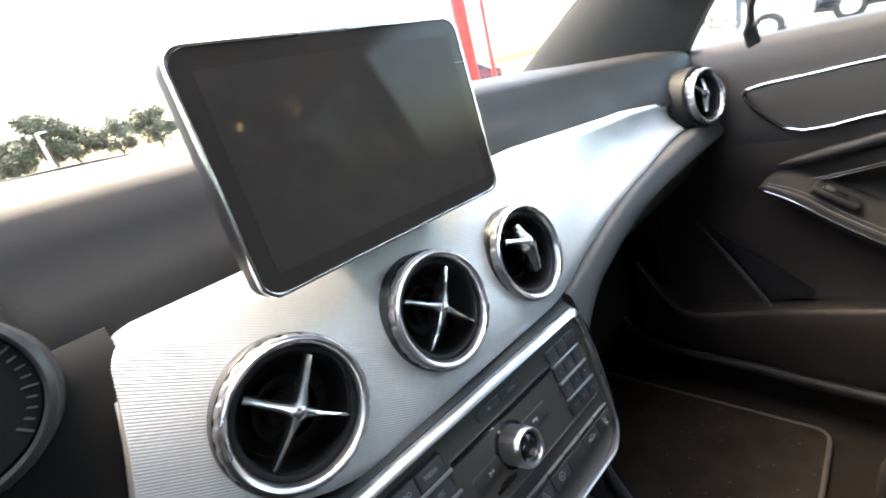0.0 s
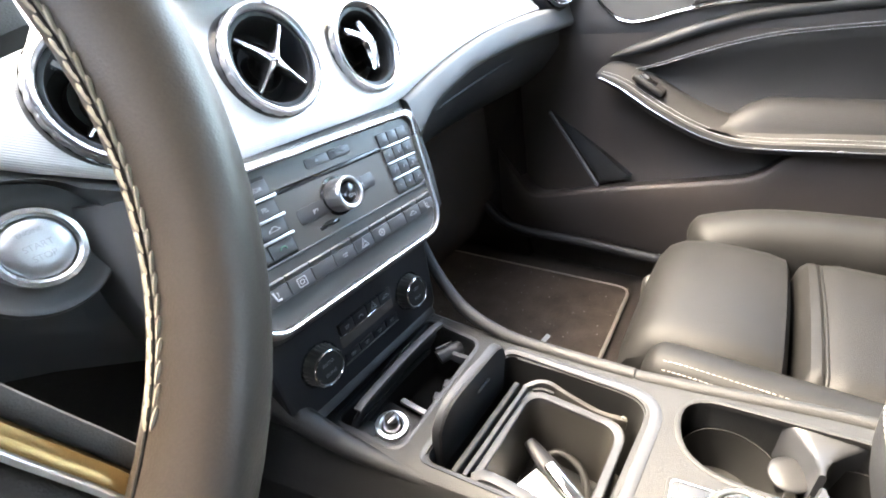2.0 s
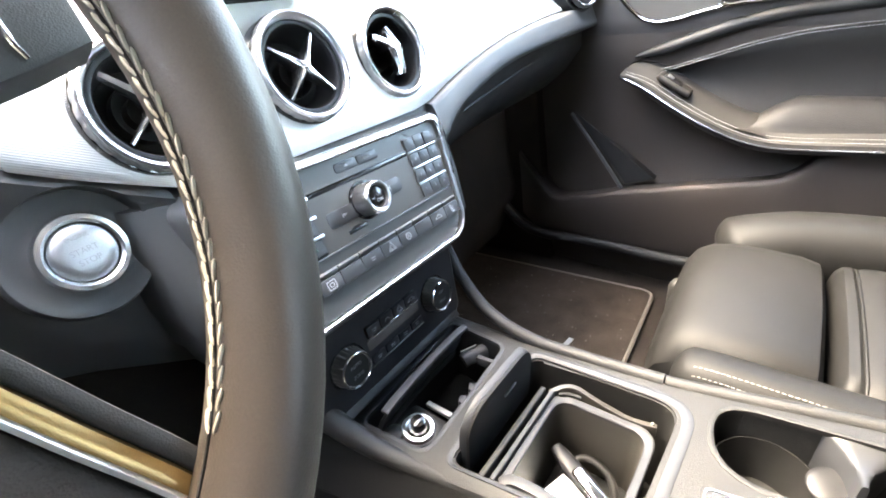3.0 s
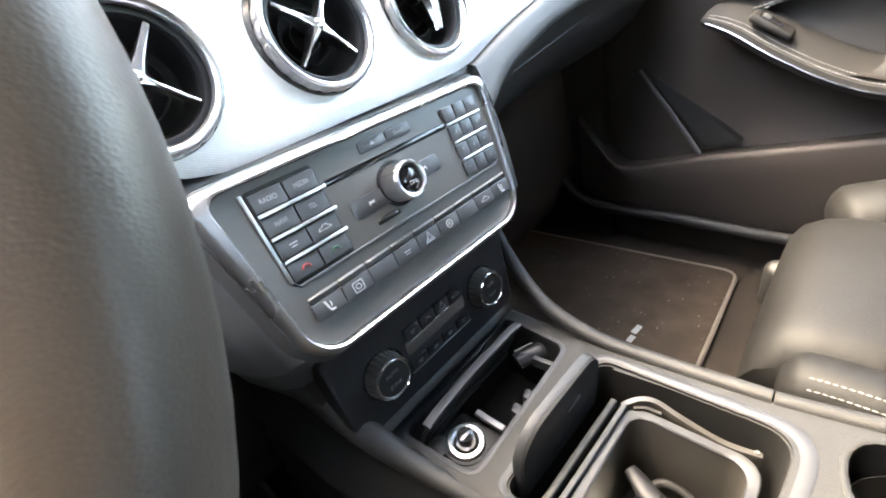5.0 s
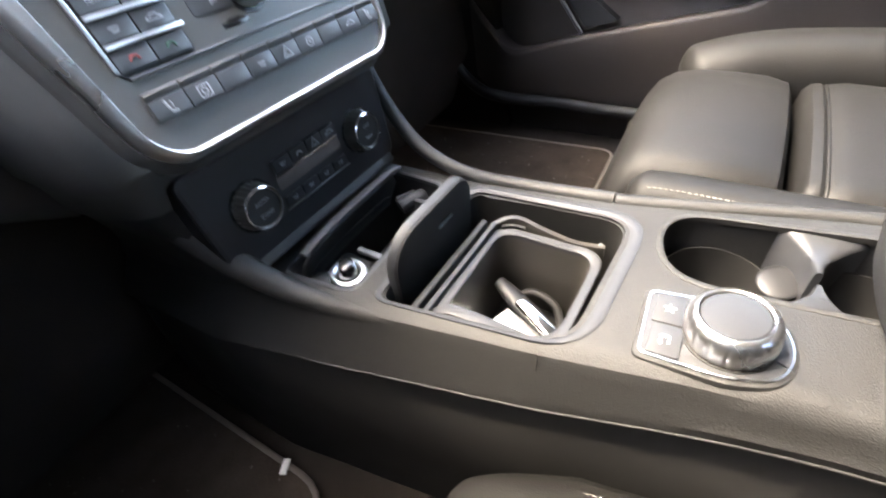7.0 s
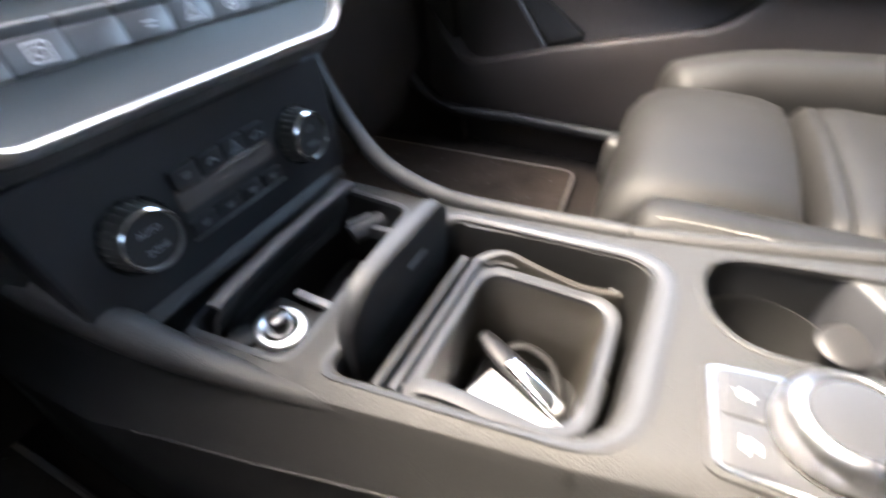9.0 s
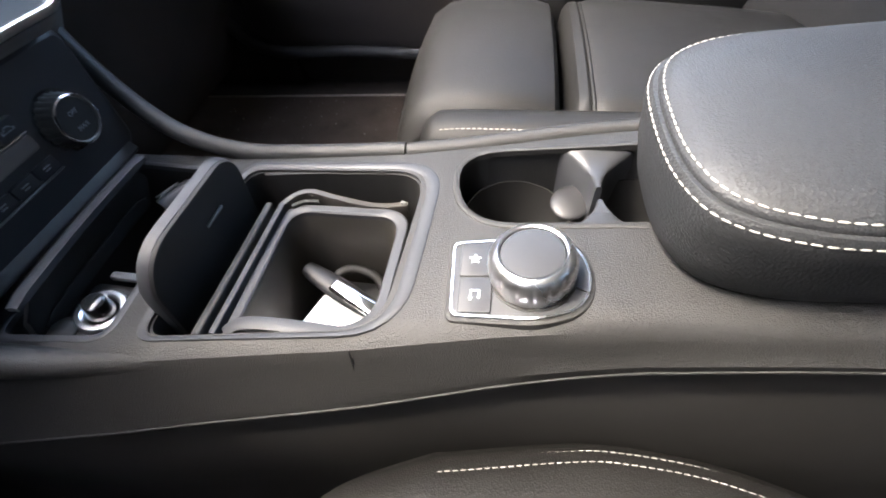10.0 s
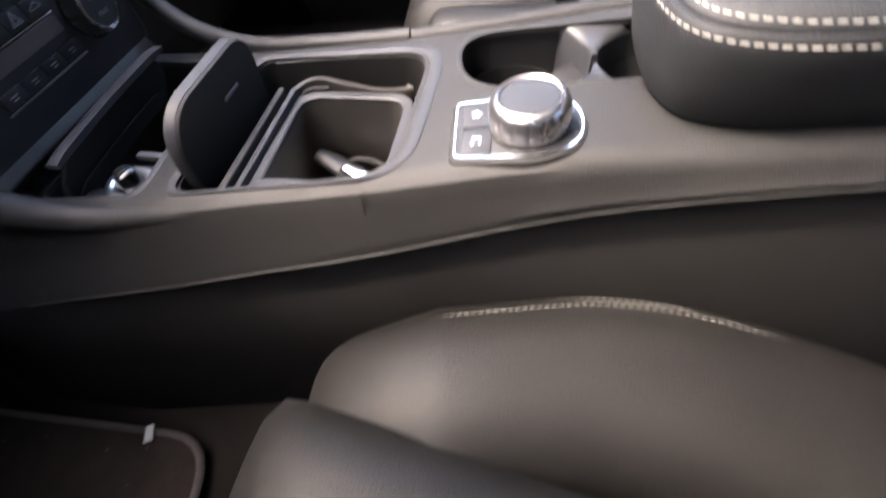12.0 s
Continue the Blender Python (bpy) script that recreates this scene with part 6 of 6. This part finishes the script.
def car(x, y, turn, paint, label):
    c = thing("parked_car", label, "car", "parked cars", at=(x, y, 0))
    m = pose(x, y, 0, 0, 0, turn)
    rows = []
    for s, z0, z1, w in ((-2.2, 0.5, 0.75, 0.72), (-2.1, 0.32, 0.9, 0.84), (-1.5, 0.26, 1.0, 0.9), (-0.6, 0.24, 0.98, 0.91), (0.7, 0.24, 0.96, 0.91), (1.4, 0.26, 0.9, 0.89), (2.05, 0.32, 0.76, 0.82), (2.2, 0.45, 0.62, 0.66)):
        rows.append([Vector((s, yy * w, zz)) for yy, zz in ((-0.9, z0), (-1, z0 + 0.12), (-1, z1 - 0.14), (-0.9, z1), (0.9, z1), (1, z1 - 0.14), (1, z0 + 0.12), (0.9, z0))])
    bm = loft(rows)
    bm.transform(m)
    part("body", bm, paint, c, "", 45)
    rows = []
    for s, z1, w in ((-1.75, 0.96, 0.80), (-1.35, 1.25, 0.72), (-0.9, 1.42, 0.66), (0.0, 1.45, 0.66), (0.5, 1.36, 0.68), (1.25, 0.95, 0.78)):
        rows.append([Vector((s, yy * w, zz)) for yy, zz in ((-1.12, 0.93), (-1, max(z1 - 0.06, 0.94)), (-0.8, max(z1, 0.945)), (0.8, max(z1, 0.945)), (1, max(z1 - 0.06, 0.94)), (1.12, 0.93))])
    bm = loft(rows)
    bm.transform(m)
    part("cabin_glass", bm, CARGLASS, c, "dark windows")
    part("roof", rbox(1.5, 1.12, 0.05, 0.02, m @ pose(-0.3, 0, 1.45), 2), paint, c)
    for sx in (-1.35, 1.35):
        for sy in (-0.83, 0.83):
            wh = part("wheel", lathe([(0.0, -0.1), (0.31, -0.1), (0.33, -0.07), (0.33, 0.07), (0.31, 0.1), (0, 0.1)], 22, m @ pose(sx, sy, 0.33, 90)), TYRE, c)
            part("rim", lathe([(0, 0.115), (0.19, 0.11), (0.21, 0.09)], 16, m @ pose(sx, sy, 0.33, 90 if sy < 0 else -90)), CHROME, wh)
    for sy in (-0.6, 0.6):
        part("headlight", rbox(0.12, 0.34, 0.14, 0.04, m @ pose(2.08, sy, 0.66), 2), BRIGHT, c)
        part("tail_light", rbox(0.08, 0.34, 0.14, 0.03, m @ pose(-2.14, sy, 0.80), 2), REDPAINT, c, "red tail light")
    return c


NAMES = ("red", "silver", "white", "dark", "wine red", "blue")
for i in range(9):
    p = (1, 2, 3, 1, 2, 3, 2, 1, 2)[i]
    car(7.4 + 0.1 * i, -13 - i * 2.8, 182 + (i % 3), PAINTS[p], "%s car parked in a row on the lot" % NAMES[p])
for x, y, turn, p in ((30, 5.8, 184, 0), (30.3, 3.0, 182, 5), (30.1, 0.2, 183, 4), (30.4, -2.6, 181, 1), (30.2, -5.4, 183, 3), (46, 14.0, 182, 3), (46.2, 11.2, 184, 2), (46, 8.4, 182, 1), (46.3, 5.6, 181, 3), (46, 2.8, 182, 2), (46.2, 0, 181, 1)):
    car(x, y, turn, PAINTS[p], "%s car parked on the lot" % NAMES[p])
for x, y, turn, p in ((14.2, 4.4, 96, 1), (16.6, 0.4, 93, 3), (14.8, -4.2, 95, 5)):
    car(x, y, turn, PAINTS[p], "%s car parked close to the side window" % NAMES[p])
car(15.5, 15.0, 130, PAINTS[4], "wine red car parked behind the red posts")
car(5, 78, 90, PAINTS[0], "red car far off under the trees")
bon = loft([[Vector((x, y, 0.93 - 0.05 * (y - 1.2) - 0.03 * (x / 0.7) ** 2)) for x in [-0.75 + 0.15 * i for i in range(11)]] + [Vector((x, y, 0.80)) for x in (0.75, -0.75)] for y in (1.24, 1.5, 1.9, 2.2)])
tagged(part("bonnet", bon, PAINTS[3]), "dark bonnet of the car beyond the windscreen", "bonnet", kind="structure")
wp = thing("wiper", "black windscreen wiper at the foot of the glass", "wiper")
part("blade", sweep(spl([(-0.30, 1.19, 1.075), (-0.05, 1.225, 1.068), (0.25, 1.24, 1.05)], 8), rrect(0.012, 0.022, 0.004, 3)), MATT, wp)
part("wiper_arm", sweep(spl([(-0.30, 1.20, 1.085), (-0.1, 1.225, 1.084), (0.02, 1.235, 1.075)], 6), rrect(0.014, 0.014, 0.004, 3)), MATT, wp)

# wing mirror outside the passenger door
wm = thing("wing_mirror", "grey wing mirror outside the passenger window", "wing mirror")
mm = basis((0.955, 0.705, 1.062), (0.834, -0.552, 0.0), (0.03, 0.03, 1))
wo = rrect(0.19, 0.135, (0.05, 0.03, 0.03, 0.045), 6)
bm = loft([[mm @ Vector((x * k, y * k, z)) for x, y in wo] for k, z in ((0.55, -0.085), (0.85, -0.06), (1.0, -0.02), (1.0, 0.0), (0.965, 0.003), (0.94, -0.004))])
part("housing", bm, PAINTS[1], wm, "silver-grey painted housing")
part("mirror_glass", prism([(x * 0.935, y * 0.935) for x, y in wo], -0.006, -0.0025, 0.0004, mm), MIRROR, wm, "mirror glass")
part("mirror_foot", sweep([Vector((0.95, 0.75, 0.985)), Vector((0.88, 0.76, 0.955)), Vector((0.78, 0.74, 0.945))], rrect(0.05, 0.035, 0.012, 4)), MATT, wm)
